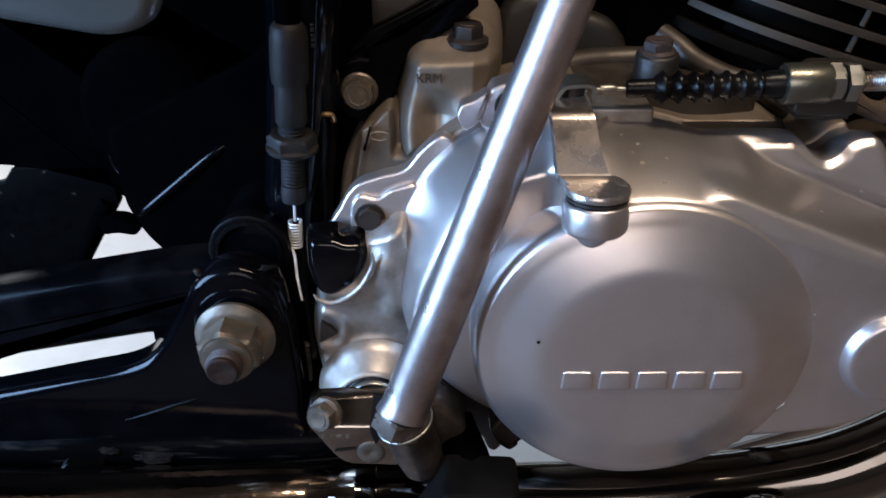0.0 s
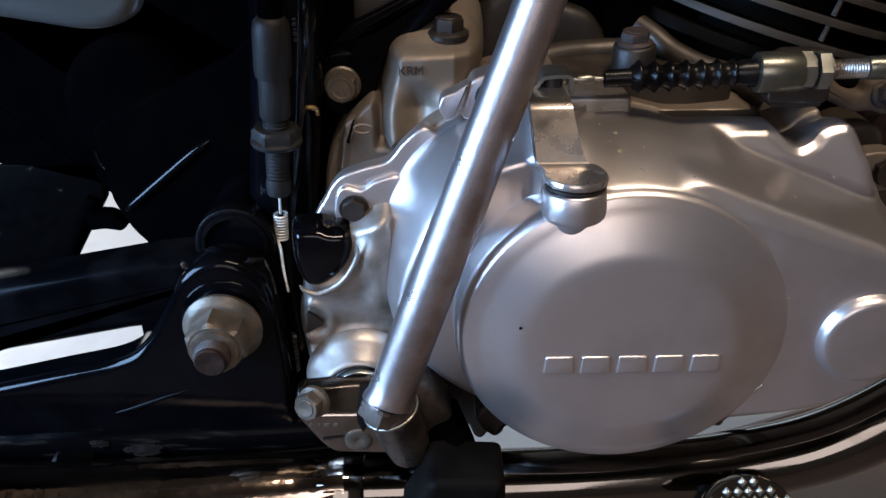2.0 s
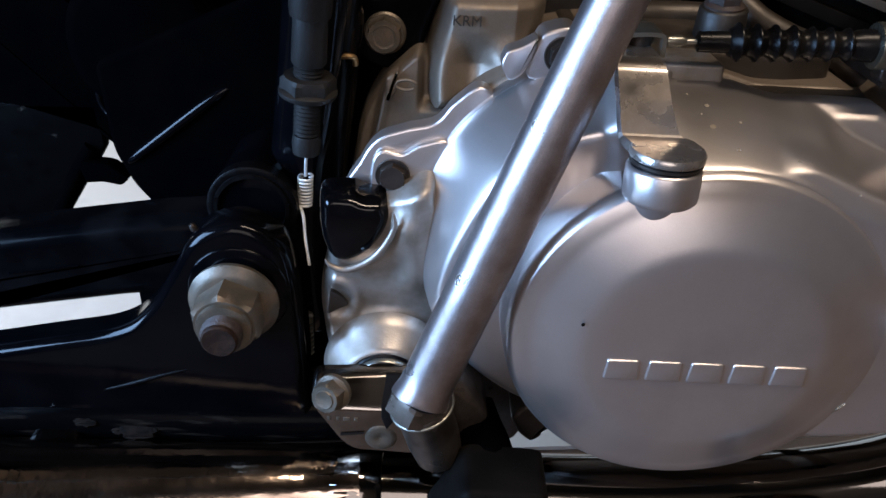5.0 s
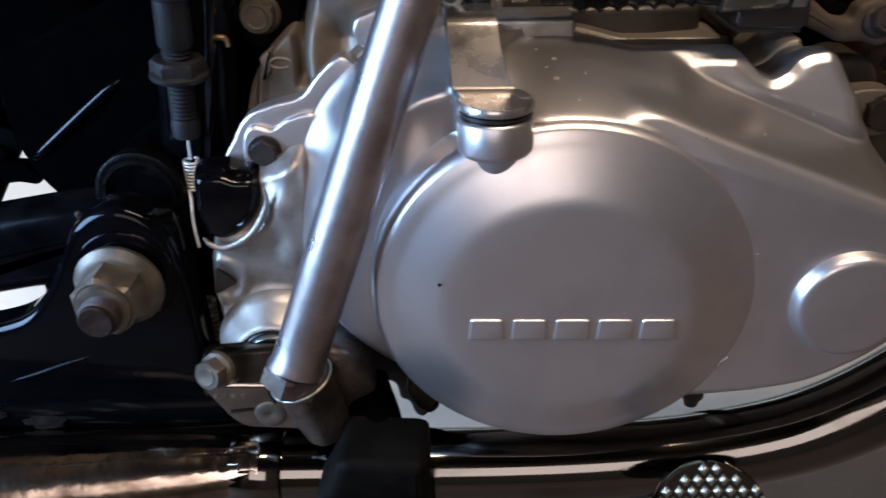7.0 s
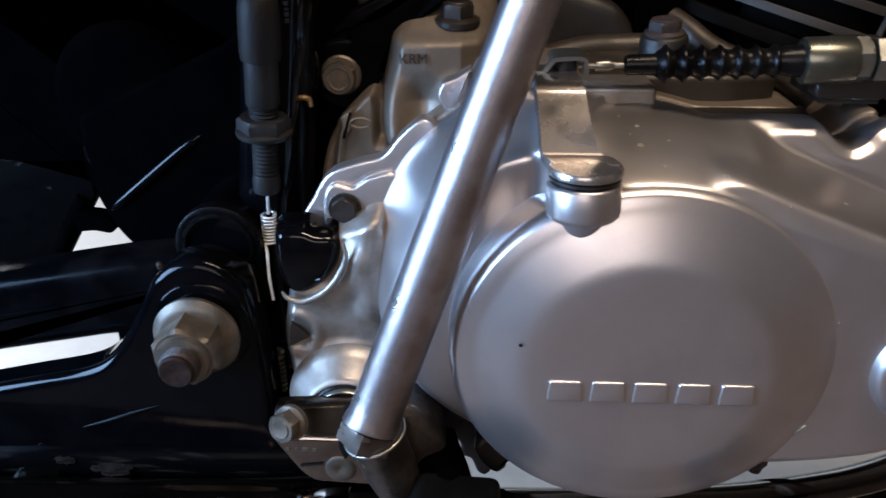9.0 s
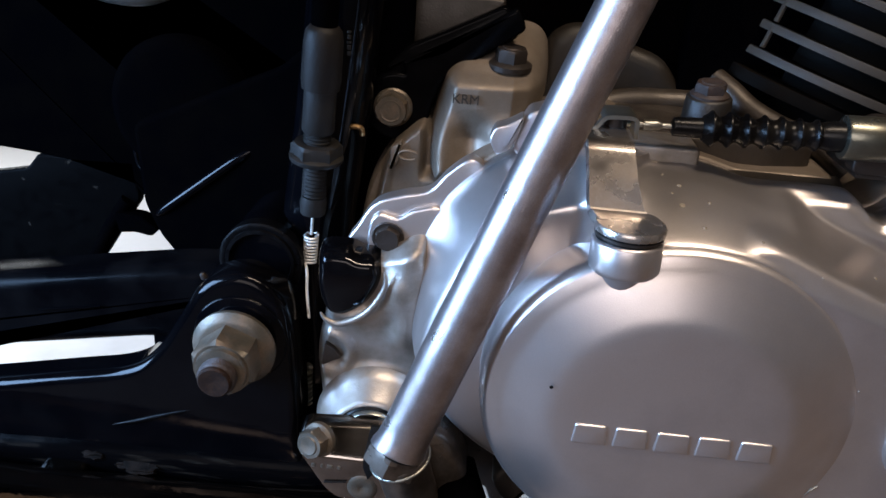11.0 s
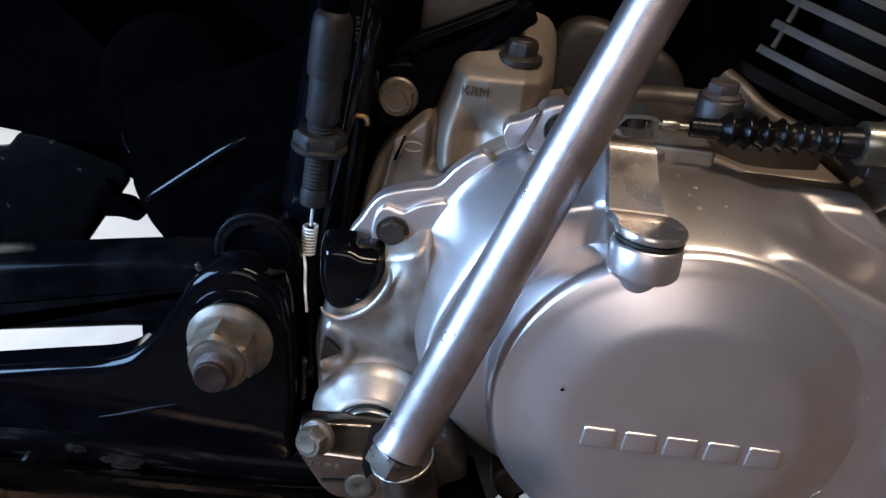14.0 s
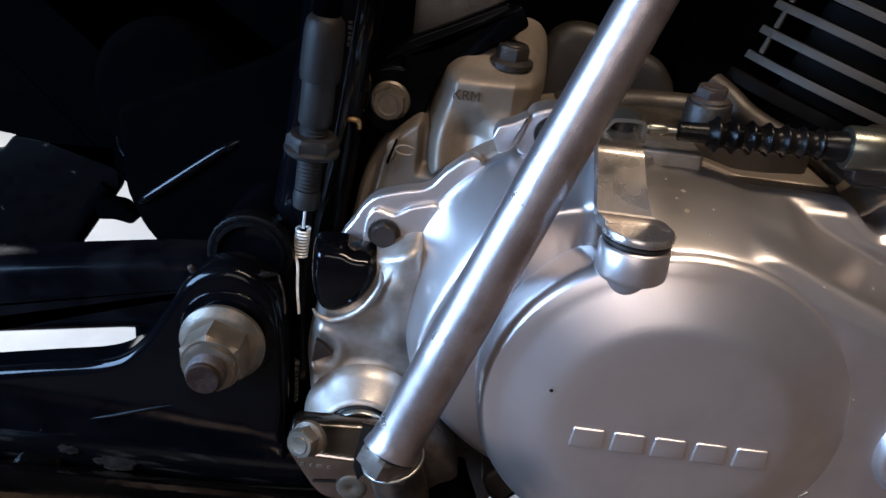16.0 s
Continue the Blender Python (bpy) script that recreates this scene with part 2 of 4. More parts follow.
def part(name, shape, material, parent=None, label="", angle=40, second=None):
    """Links a shape (verts, faces in world metres) as one mesh under a thing or a part."""
    v, f = shape
    c = sum((Vector(q) for q in v), Vector()) / len(v)
    me = bpy.data.meshes.new(name)
    me.from_pydata([Vector(q) - c for q in v], [], f)
    bm = bmesh.new()
    bm.from_mesh(me)
    bmesh.ops.recalc_face_normals(bm, faces=bm.faces)
    bm.to_mesh(me)
    bm.free()
    me.polygons.foreach_set("use_smooth", [True] * len(me.polygons))
    me.set_sharp_from_angle(angle=radians(angle))
    me.materials.append(material)
    if second:
        mat2, pick = second
        me.materials.append(mat2)
        for p in me.polygons:
            if pick(p.center + c, p.normal):
                p.material_index = 1
    ob = new(name, me)
    if parent is None:
        ob.location = c
    else:
        ob.parent = parent
        ob.location = c - PLACE[parent.name]
    PLACE[ob.name] = c
    if label:
        tagged(ob, label)
    return ob


def bolt(at, axis, parent, material=STEEL, af=0.010, h=0.006, flange=0.0075, name="bolt", label="", dish=True):
    """A flanged hexagon bolt standing on its seat along axis."""
    m = along(axis, at)
    shape = merged(lathe([(flange, -0.001), (flange, 0.0010), (flange * 0.8, 0.0020), (0.003, 0.0022)], m, 28),
                   hexagon(af, m, h, base=0.0016))
    ob = part(name, shape, material, parent, label, 30)
    if dish:
        part("head_dimple", lathe([(af * 0.36, h + 0.0016), (af * 0.33, h + 0.0020), (af * 0.27, h + 0.0019), (0.0003, h + 0.0018)], m, 20), material, ob)
    return ob


def thread(r, z0, z1, m, pitch=0.00125, seg=24):
    prof = [(r * 0.5, z0)]
    z = z0
    while z < z1:
        prof += [(r * 0.84, z), (r * 0.98, z + pitch * 0.40), (r, z + pitch * 0.5), (r * 0.98, z + pitch * 0.6)]
        z += pitch
    prof += [(r * 0.85, z1), (r * 0.3, z1 + 0.0004)]
    return lathe(prof, m, seg)


# ---- setting ----


def box(x0, x1, y0, y1, z0, z1):
    v = [Vector((x, y, z)) for x in (x0, x1) for y in (y0, y1) for z in (z0, z1)]
    return v, [[0, 1, 3, 2], [4, 6, 7, 5], [0, 4, 5, 1], [2, 3, 7, 6], [0, 2, 6, 4], [1, 5, 7, 3]]


def setting(name, shape, material, label, category):
    return tagged(part(name, shape, material), label, category, kind="structure")


def slab(points, z0, z1):
    k = len(points)
    v = [Vector((x, y, z)) for z in (z0, z1) for x, y in points]
    return v, [list(range(k)), list(range(k, 2 * k))] + [[i, (i + 1) % k, k + (i + 1) % k, k + i] for i in range(k)]


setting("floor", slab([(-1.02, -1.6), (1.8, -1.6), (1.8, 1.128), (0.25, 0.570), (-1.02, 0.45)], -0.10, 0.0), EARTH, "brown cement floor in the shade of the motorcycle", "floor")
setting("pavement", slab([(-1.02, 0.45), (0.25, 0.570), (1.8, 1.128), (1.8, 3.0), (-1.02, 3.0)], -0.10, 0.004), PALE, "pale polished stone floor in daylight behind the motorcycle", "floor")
# left wall with a doorway, far wall with a wide doorway
setting("wall_rear_end", merged(box(-1.02, -0.90, -1.6, -0.95, 0, 2.5), box(-1.02, -0.90, 0.35, 0.70, 0, 2.5), box(-1.02, -0.90, 1.35, 3.0, 0, 2.5), box(-1.02, -0.90, 0.70, 1.35, 1.2, 2.5), box(-1.02, -0.90, -0.95, 0.35, 1.95, 2.5)),
        PLASTER, "dull plastered wall with two open doorways", "wall")
setting("wall_front_end", box(1.8, 1.92, -1.6, 3.0, 0, 2.5), PLASTER, "dull plastered wall", "wall")
setting("wall_near", merged(box(-1.02, -0.87, -1.72, -1.6, 0, 2.5), box(0.37, 1.92, -1.72, -1.6, 0, 2.5), box(-0.87, 0.37, -1.72, -1.6, 0, 0.74), box(-0.87, 0.37, -1.72, -1.6, 1.58, 2.5)), PLASTER, "dull plastered wall with a low wide window", "wall")
setting("wall_far", merged(box(1.15, 1.92, 3.0, 3.12, 0, 2.5), box(-1.02, 1.15, 3.0, 3.12, 2.35, 2.5)),
        PLASTER, "dull plastered wall with a wide doorway", "wall")
setting("ceiling", box(-1.02, 1.92, -1.72, 3.12, 2.5, 2.6), CEIL, "plain plastered ceiling", "ceiling")

# ---- engine ----
engine = base_thing("engine", (0.085, 0.33, 0.275), "silver motorcycle engine with a large round clutch cover", "engine")

# outline of the cover where it meets the crankcase
RIM = spline([(0.1600, 0.4180), (0.1655, 0.4085), (0.1725, 0.3980), (0.1780, 0.3880), (0.1850, 0.3785), (0.1925, 0.3733), (0.197, 0.363), (0.196, 0.348), (0.188, 0.333),
              (0.177, 0.322), (0.160, 0.312), (0.142, 0.3075), (0.118, 0.304), (0.100, 0.296), (0.072, 0.287), (0.035, 0.296), (0.006, 0.311),
              (-0.012, 0.331), (-0.0195, 0.356), (-0.0175, 0.380), (-0.009, 0.399), (0.003, 0.412), (0.018, 0.422), (0.032, 0.4266),
              (0.045, 0.4285), (0.0520, 0.4280), (0.0590, 0.4265), (0.0710, 0.4252), (0.0820, 0.4232), (0.0890, 0.4214), (0.0950, 0.4200), (0.1040, 0.4197), (0.1140, 0.4200), (0.1230, 0.4199), (0.1285, 0.4194),
              (0.1318, 0.4172), (0.1358, 0.4132), (0.1405, 0.4112), (0.1450, 0.4130), (0.1490, 0.4168), (0.1545, 0.4188)], 9)
SEAM = 0.289


def step(a, b, x):
    t = np.clip((x - a) / (b - a), 0, 1)
    return t * t * (3 - 2 * t)


def seam_point(x, z):
    """The outline drawn in where it meets the crankcase."""
    return x - 0.012 * step(0.15, 0.175, x), z - 0.0015 * step(0.05, 0.075, x) * step(0.385, 0.405, z)


RIMB = [tuple(float(c) for c in seam_point(*q)) for q in RIM]


def bend(t, e=0.0008):
    """Nought below a fold and t above it, with the fold rounded by e."""
    return 0.5 * (t + np.sqrt(t * t + 4 * e * e))


def front_depth(x, z):
    """Depth of the cover's front: a flat plateau, a chamfer, a sloping valley and a raised facet above it; beside them a curved roof behind the dome."""
    z0 = 0.3940 - 0.32 * (x - 0.1205)       # the plateau's edge
    z1 = 0.4015 - 0.385 * (x - 0.1200)      # foot of the valley
    z2 = 0.4095 - 0.36 * (x - 0.1225)       # crease below the facet
    k1, k2 = 0.45, (0.0324 - 0.45 * (z1 - z0)) / np.maximum(0.005, z2 - z1)
    cast = 0.2396 - 0.13 * step(-0.002, 0.004, z - z2) * (x - 0.118) + k1 * bend(z - z0, 0.0005) + (k2 - k1) * bend(z - z1, 0.0006) + (0.35 - k2) * bend(z - z2, 0.0007)
    t = bend(np.hypot(x - 0.0734, (z - 0.3498) / 0.952) - 0.0625, 0.0004)
    roof = 0.2415 + (1.75 - 0.60 * step(0.090, 0.108, x)) * t + 45 * t * t     # collar rising behind the dome
    side = np.where(z > 0.409, 0.1030 - 0.6 * np.clip(z - 0.409, 0, 0.012), np.minimum(0.1030 + 1.15 * (0.409 - z), 0.125))
    cast = cast + (0.12 + 1.5 * step(0.408, 0.420, z)) * bend(side - x, 0.0015)
    y = np.minimum(0.5 * (roof + cast - np.sqrt((roof - cast) ** 2 + 0.0010 ** 2)), 0.2830)
    right = step(0.038, 0.066, x)
    left = 0.2575 + 0.05 * np.maximum(0, 0.02 - x) + 0.0015 * step(0.020, 0.031, x) * (1 - step(0.034, 0.044, x)) - 0.0040 * step(0.036, 0.046, x)
    return left * (1 - right) + y * right


def cover_shape():
    rim = np.array(RIM)
    c = np.array((0.085, 0.352))
    rings = np.r_[0, 0, np.linspace(0, 0.28, 34), np.linspace(0.285, 0.98, 90)]
    v, f, k = [], [], len(rim)
    a, b = rim, np.roll(rim, -1, 0)
    for j, s in enumerate(rings):
        p = rim + (c - rim) * s
        ab = b - a
        t = np.clip(((p[:, None] - a) * ab).sum(-1) / (ab ** 2).sum(-1), 0, 1)
        d = np.linalg.norm(p[:, None] - (a + t[..., None] * ab), axis=-1).min(1)
        x, z = p[:, 0], p[:, 1]
        w = 0.0075 + 0.0105 * step(0.340, 0.385, z) * (1 - step(0.035, 0.055, x))
        w = w - (0.0040 - 0.0022 * step(0.094, 0.106, x)) * step(0.045, 0.060, x) * step(0.39, 0.41, z)
        u = np.clip(d / w, 0, 1)
        g = np.sqrt(np.clip(1 - (1 - u) ** 2.2, 0, 1))
        rear = (1 - step(0.026, 0.050, x)) * step(0.335, 0.365, z)
        slope = 1.14 * u
        slope = slope - 0.5 * (slope - 0.93 + np.sqrt((slope - 0.93) ** 2 + 0.085 ** 2)) + 0.0035
        g = g * (1 - rear) + rear * np.clip(0.84 * np.clip(slope, 0, 1) / 0.925 + 0.16 * g, 0, 1)
        chamfer = step(0.092, 0.102, x) * step(0.396, 0.406, z)
        edge = SEAM - 0.026 * step(0.036, 0.048, x) + 0.0205 * step(0.048, 0.064, x) * step(0.365, 0.405, z)
        y = front_depth(x, z)
        y = (edge - (edge - y) * g) * (1 - chamfer) + chamfer * np.minimum(y + 0.80 * bend(0.0042 - 0.0016 * step(0.126, 0.136, x) - d, 0.0003), edge)
        if j == 0:
            x, z = seam_point(x, z)
            y = y * 0 + SEAM
        elif j == 1:
            y = edge + 0.0006
        v += [Vector((px, py, pz)) for px, py, pz in zip(x, y, z)]
    for j in range(len(rings) - 1):
        f += [[j * k + i, j * k + (i + 1) % k, (j + 1) * k + (i + 1) % k, (j + 1) * k + i] for i in range(k)]
    f.append(list(range((len(rings) - 1) * k, len(rings) * k)))
    f.append(list(range(k)))
    return v, f


cover = part("clutch_cover", cover_shape(), SILVER, engine, "silver-painted cast clutch cover", 60)
BACK = (0, -1, 0)  # towards the viewer


def facing(x, z, y):
    """Local z runs from depth y towards the viewer."""
    return along(BACK, (x, y, z))


# the round clutch dome: a wall, a sloped ring and a flat face
Y0 = 0.275
dome_profile = [(0.0636, 0.000), (0.0630, 0.0270)]
dome_profile += [(0.0578 + 0.0050 * math.cos(a), 0.0296 + 0.0066 * math.sin(a)) for a in np.linspace(0, 1.15, 9)]
dome_profile += [(0.0560, 0.0364), (0.0530, 0.0376), (0.0490, 0.0391), (0.0450, 0.0406), (0.0422, 0.0416), (0.0404, 0.0422), (0.0386, 0.0426), (0.0365, 0.0429), (0.030, 0.0431), (0.0005, 0.0432)]
DOME = Matrix.Translation((0, 0, 0.3498)) @ Matrix.Diagonal((1, 1, 0.952, 1)) @ facing(0.0734, 0, Y0)
part("clutch_dome", lathe(dome_profile, DOME, 160), SILVER, cover, "round raised clutch housing", 50)

cap_profile = [(0.0242, -0.004), (0.0235, 0.0070), (0.0226, 0.0090), (0.0208, 0.0100), (0.0200, 0.0112), (0.0196, 0.0140), (0.0186, 0.0182), (0.0174, 0.0200), (0.0166, 0.0205), (0.0150, 0.0206), (0.0004, 0.0207)]
part("crankshaft_cap", lathe(cap_profile, facing(0.1645, 0.3480, 0.2560), 72), SILVER, cover, "small round crankshaft cap", 50)

# boss and drain screw at the front end of the cover
part("oil_boss", merged(lathe([(0.0010, -0.012), (0.0050, -0.009), (0.0066, -0.003), (0.0068, 0.0125), (0.0064, 0.0138), (0.0056, 0.0142), (0.0050, 0.0136), (0.0004, 0.0134)], along((0.98, -0.02, 0.06), (0.1850, 0.2500, 0.3705)), 32),
                        tube(spline([(0.1570, 0.2490, 0.3630), (0.1640, 0.2465, 0.3665), (0.1720, 0.2470, 0.3690), (0.186, 0.2495, 0.3705)], 8, False), lambda t: 0.0030 + 0.0036 * t, 16)), SILVER, cover, "", 50)
part("end_plug", lathe([(0.0052, 0.0), (0.0052, 0.0022), (0.0044, 0.0030), (0.0004, 0.0030)], along((0.98, -0.04, 0.10), (0.1970, 0.2540, 0.3755)), 24), DARKSTEEL, cover, "dark end plug")
part("cable_clip", prism(rounded([(-0.0022, -0.0006), (0.0022, -0.0006), (0.0022, 0.0006), (-0.0022, 0.0006)], 0.0004), 0, 0.0016, 0.0004,
                         along((0.05, -0.6, 0.8), (0.1945, 0.2530, 0.3790))), ZINC, cover, "bright bent metal clip")

# flange round the cover with its screw lugs
part("flange", prism([tuple(q) for q in inset(RIMB, 0.0004)], SEAM - 0.003, SEAM + 0.006, 0.0012), SILVER, cover)


def lug(cx, cz, pts, y0, af=0.0085):
    lobe = part("screw_lug", prism(spline(pts, 8), y0, SEAM + 0.008, 0.0012), SILVER if af < 0.0095 else DUSTY, cover)
    m = facing(cx, cz, y0)
    part("screw_recess", lathe([(0.0062, 0.0004), (0.0058, 0.0006), (0.0050, 0.0004), (0.0003, 0.0003)], m, 28), DARKSTEEL, lobe)
    part("screw", hexagon(af, m, 0.0035), DARKSTEEL, lobe, "dark steel hexagon screw", 25)


lug(-0.0290, 0.3825, [(-0.0360, 0.3745), (-0.0365, 0.386), (-0.0330, 0.3915), (-0.0260, 0.3905), (-0.0190, 0.3945), (-0.0100, 0.3950), (-0.010, 0.378), (-0.016, 0.362), (-0.0280, 0.3690)], 0.2855)
lug(0.0250, 0.4285, [(0.0150, 0.4200), (0.0170, 0.4330), (0.0215, 0.4365), (0.0280, 0.4370), (0.0330, 0.4310), (0.0360, 0.4230)], 0.2840)
lug(0.1850, 0.3950, [(0.1680, 0.3900), (0.1720, 0.4005), (0.1800, 0.4030), (0.1880, 0.4020), (0.1915, 0.3965), (0.1900, 0.3890), (0.184, 0.3860)], 0.2880, 0.0112)
lug(0.1380, 0.3050, [(0.133, 0.312), (0.1335, 0.305), (0.138, 0.3010), (0.1425, 0.305), (0.144, 0.312)], 0.2580, 0.0062)
lug(0.0300, 0.2900, [(0.020, 0.302), (0.021, 0.290), (0.028, 0.283), (0.036, 0.285), (0.041, 0.294)], 0.2900)
# the sharp-edged fin by the upper screw
part("cast_wing", prism(rounded([(0.0050, 0.4250), (0.0066, 0.4296), (0.0110, 0.4310), (0.0166, 0.4346), (0.0152, 0.4275), (0.0120, 0.4215), (0.0080, 0.4196)], 0.0016), 0.2815, 0.2900, 0.0008), SILVER, cover)
part("rear_flange", prism(spline([(-0.0450, 0.3720), (-0.0405, 0.3860), (-0.0345, 0.3945), (-0.0250, 0.3985), (-0.0150, 0.4015), (-0.0085, 0.4090), (0.0000, 0.4150), (0.0060, 0.4060), (-0.0080, 0.3850), (-0.0200, 0.3600)], 8), 0.2885, 0.2960, 0.0012), SILVER, cover)

# lower rear of the cover with the kick starter boss
kick_case_outline = spline([(-0.0560, 0.3290), (-0.0540, 0.3450), (-0.0525, 0.3520), (-0.0520, 0.3600), (-0.0470, 0.3740), (-0.0300, 0.3800), (-0.0120, 0.3840),
                            (-0.0060, 0.3450), (-0.0050, 0.3100), (-0.0180, 0.2960), (-0.0380, 0.2960), (-0.0520, 0.3060)], 10)


def relief(outline, centre, depth, width, seam, rings=40):
    """A cast face: depth(x, z) inside an outline, rounded over its edge down to the seam."""
    rim, c = np.array(outline), np.array(centre)
    v, f, k = [], [], len(rim)
    ab = np.roll(rim, -1, 0) - rim
    for s in np.linspace(0, 0.985, rings) ** 1.15:
        p = rim + (c - rim) * s
        t = np.clip(((p[:, None] - rim) * ab).sum(-1) / (ab ** 2).sum(-1), 0, 1)
        d = np.linalg.norm(p[:, None] - (rim + t[..., None] * ab), axis=-1).min(1)
        g = np.sqrt(np.clip(1 - (1 - np.clip(d / width, 0, 1)) ** 2, 0, 1))
        y = seam - (seam - depth(p[:, 0], p[:, 1])) * g
        v += [Vector(q) for q in zip(p[:, 0], y, p[:, 1])]
    for j in range(rings - 1):
        f += [[j * k + i, j * k + (i + 1) % k, (j + 1) * k + (i + 1) % k, (j + 1) * k + i] for i in range(k)]
    f += [list(range((rings - 1) * k, rings * k)), list(range(k))]
    return v, f


PLUG = (-0.0396, 0.3655)


def kick_depth(x, z):
    shaft = np.hypot(x + 0.030, z - 0.3080)
    ring = np.hypot(x - PLUG[0], z - PLUG[1])
    y = 0.2775 - 0.0050 * (1 - step(0.015, 0.026, shaft))
    y = y - 0.0030 * np.exp(-((ring - 0.0140) / 0.0050) ** 2) * step(0.376, 0.366, z)
    y = y - 0.0045 * np.exp(-((x + 0.0195) / 0.0060) ** 2) * step(0.335, 0.350, z)
    return y - 0.0016 * np.exp(-((np.hypot(x + 0.0490, z - 0.3345) - 0.0085) / 0.0022) ** 2)


part("kick_shaft_case", relief(kick_case_outline, (-0.0290, 0.3380), kick_depth, 0.0060, 0.3000, 80), OLDALU, cover, "dusty cast case round the kick shaft", 60)
part("kick_shaft_boss", lathe([(0.0245, -0.002), (0.0232, 0.0022), (0.0218, 0.0034), (0.0168, 0.0096), (0.0158, 0.0108), (0.0148, 0.0110), (0.0142, 0.0080), (0.0004, 0.0078)], facing(-0.0285, 0.3072, 0.2730), 56), OLDALU, cover, "", 60)
part("shaft_seal", lathe([(0.0142, 0.0), (0.0142, 0.0088), (0.0134, 0.0094), (0.0126, 0.0086), (0.0004, 0.0084)], facing(-0.0285, 0.3072, 0.2715), 40), RUBBER, cover, "black rubber shaft seal")
part("seal_ring", lathe([(0.0127, 0.0), (0.0127, 0.0106), (0.0122, 0.0111), (0.0116, 0.0106), (0.0112, 0.0), (0.0110, 0.0)], facing(-0.0285, 0.3072, 0.2715), 40), ZINC, cover, "bright seal ring", 50)
# shade of the cast pocket, laid on as a dark plate instead of a hollow
part("pocket_shade", prism(rounded([(-0.0515, 0.3290), (-0.0503, 0.3398), (-0.0468, 0.3376), (-0.0433, 0.3336), (-0.0470, 0.3318)], 0.001), 0.2752, 0.2800, 0.0004), DARKSTEEL, cover, "shade of a cast pocket as a dark plate")
plug_outline = spline([(-0.0530, 0.3790), (-0.0430, 0.3805), (-0.0375, 0.3788), (-0.0318, 0.3783), (-0.0287, 0.3750), (-0.0280, 0.3700), (-0.0308, 0.3630), (-0.0350, 0.3570), (-0.0400, 0.3532), (-0.0450, 0.3514), (-0.0500, 0.3530), (-0.0535, 0.3600), (-0.0545, 0.3700)], 8)
part("rubber_plug", relief(plug_outline, (-0.0405, 0.3660), lambda x, z: 0.2716 + 9.0 * ((x + 0.0420) ** 2 + (z - 0.3640) ** 2), 0.0045, 0.2860, 30), PLUGRUB, cover, "glossy black rubber plug", 60)
part("plug_fold", tube(spline([(-0.0390, 0.2716, 0.3600), (-0.0362, 0.2712, 0.3612), (-0.0345, 0.2714, 0.3640)], 6, False), lambda t: 0.0002 + 0.0005 * math.sin(math.pi * t), 8), PLUGRUB, cover)
lip_path = [(x, 0.2722, z) for x, z in spline([(-0.0514, 0.3548), (-0.0494, 0.3522), (-0.0450, 0.3507), (-0.0398, 0.3524), (-0.0344, 0.3562), (-0.0300, 0.3622), (-0.0272, 0.3692), (-0.0279, 0.3745)], 8, False)]
part("bore_lip", tube(lip_path, lambda t: 0.0003 + 0.0011 * math.sin(math.pi * min(0.995, max(0.005, t))) ** 0.7, 12), OLDALU, cover, "bright cast lip of the plug bore", 60)

# raised plain bars where the maker's mark stands, and chips in the paint
for i in range(5):
    x0 = 0.0425 + 0.0135 * i
    part("raised_bar", prism(rounded([(x0, 0.3393), (x0 + 0.0114, 0.3393), (x0 + 0.0108, 0.3470), (x0 + 0.0006, 0.3470)], 0.0008, 4), 0.2312, 0.2330, 0.0006), SILVER, cover)
for x, z, r in ((0.0335, 0.3595, 0.0007), (0.0305, 0.3570, 0.0004), (0.0308, 0.3555, 0.0003)):
    part("paint_chip", lathe([(r * 0.4, 0.0), (r, 0.0001), (r * 0.3, 0.0003), (r * 0.05, 0.0003)], facing(x, z, 0.2322 if r > 0.0006 else 0.2345), 8), MARK, cover)
for x, z, r in ((0.0780, 0.4175, 0.0006), (0.0690, 0.4166, 0.0010), (0.0750, 0.4130, 0.0008), (0.0690, 0.4200, 0.0008), (0.0640, 0.4215, 0.0005), (0.0665, 0.4185, 0.0005), (0.0930, 0.4110, 0.0006),
                (0.1330, 0.4000, 0.0007), (0.1120, 0.4030, 0.0004), (0.1535, 0.4010, 0.0006), (0.1320, 0.3660, 0.0004)):
    y, yx, yz = (float(front_depth(np.array([x + dx]), np.array([z + dz]))[0]) for dx, dz in ((0, 0), (0.0002, 0), (0, 0.0002)))
    out = Vector(((yx - y) / 0.0002, -1, (yz - y) / 0.0002)).normalized()
    part("dirt_speck", lathe([(r * 0.9, -0.0005), (r, 0.00002), (r * 0.5, 0.00008), (r * 0.05, 0.0001)], along(out, (x, y, z)), 9), SPECK, cover)
part("scratch_and_glint", tube([(0.1250, 0.2396, 0.3215), (0.1275, 0.2394, 0.3250), (0.1292, 0.2394, 0.3268)], lambda t: 0.00015 + 0.0003 * math.sin(3.1 * t), 6), ZINC, cover, "bright line: cover scratch, muffler highlight")

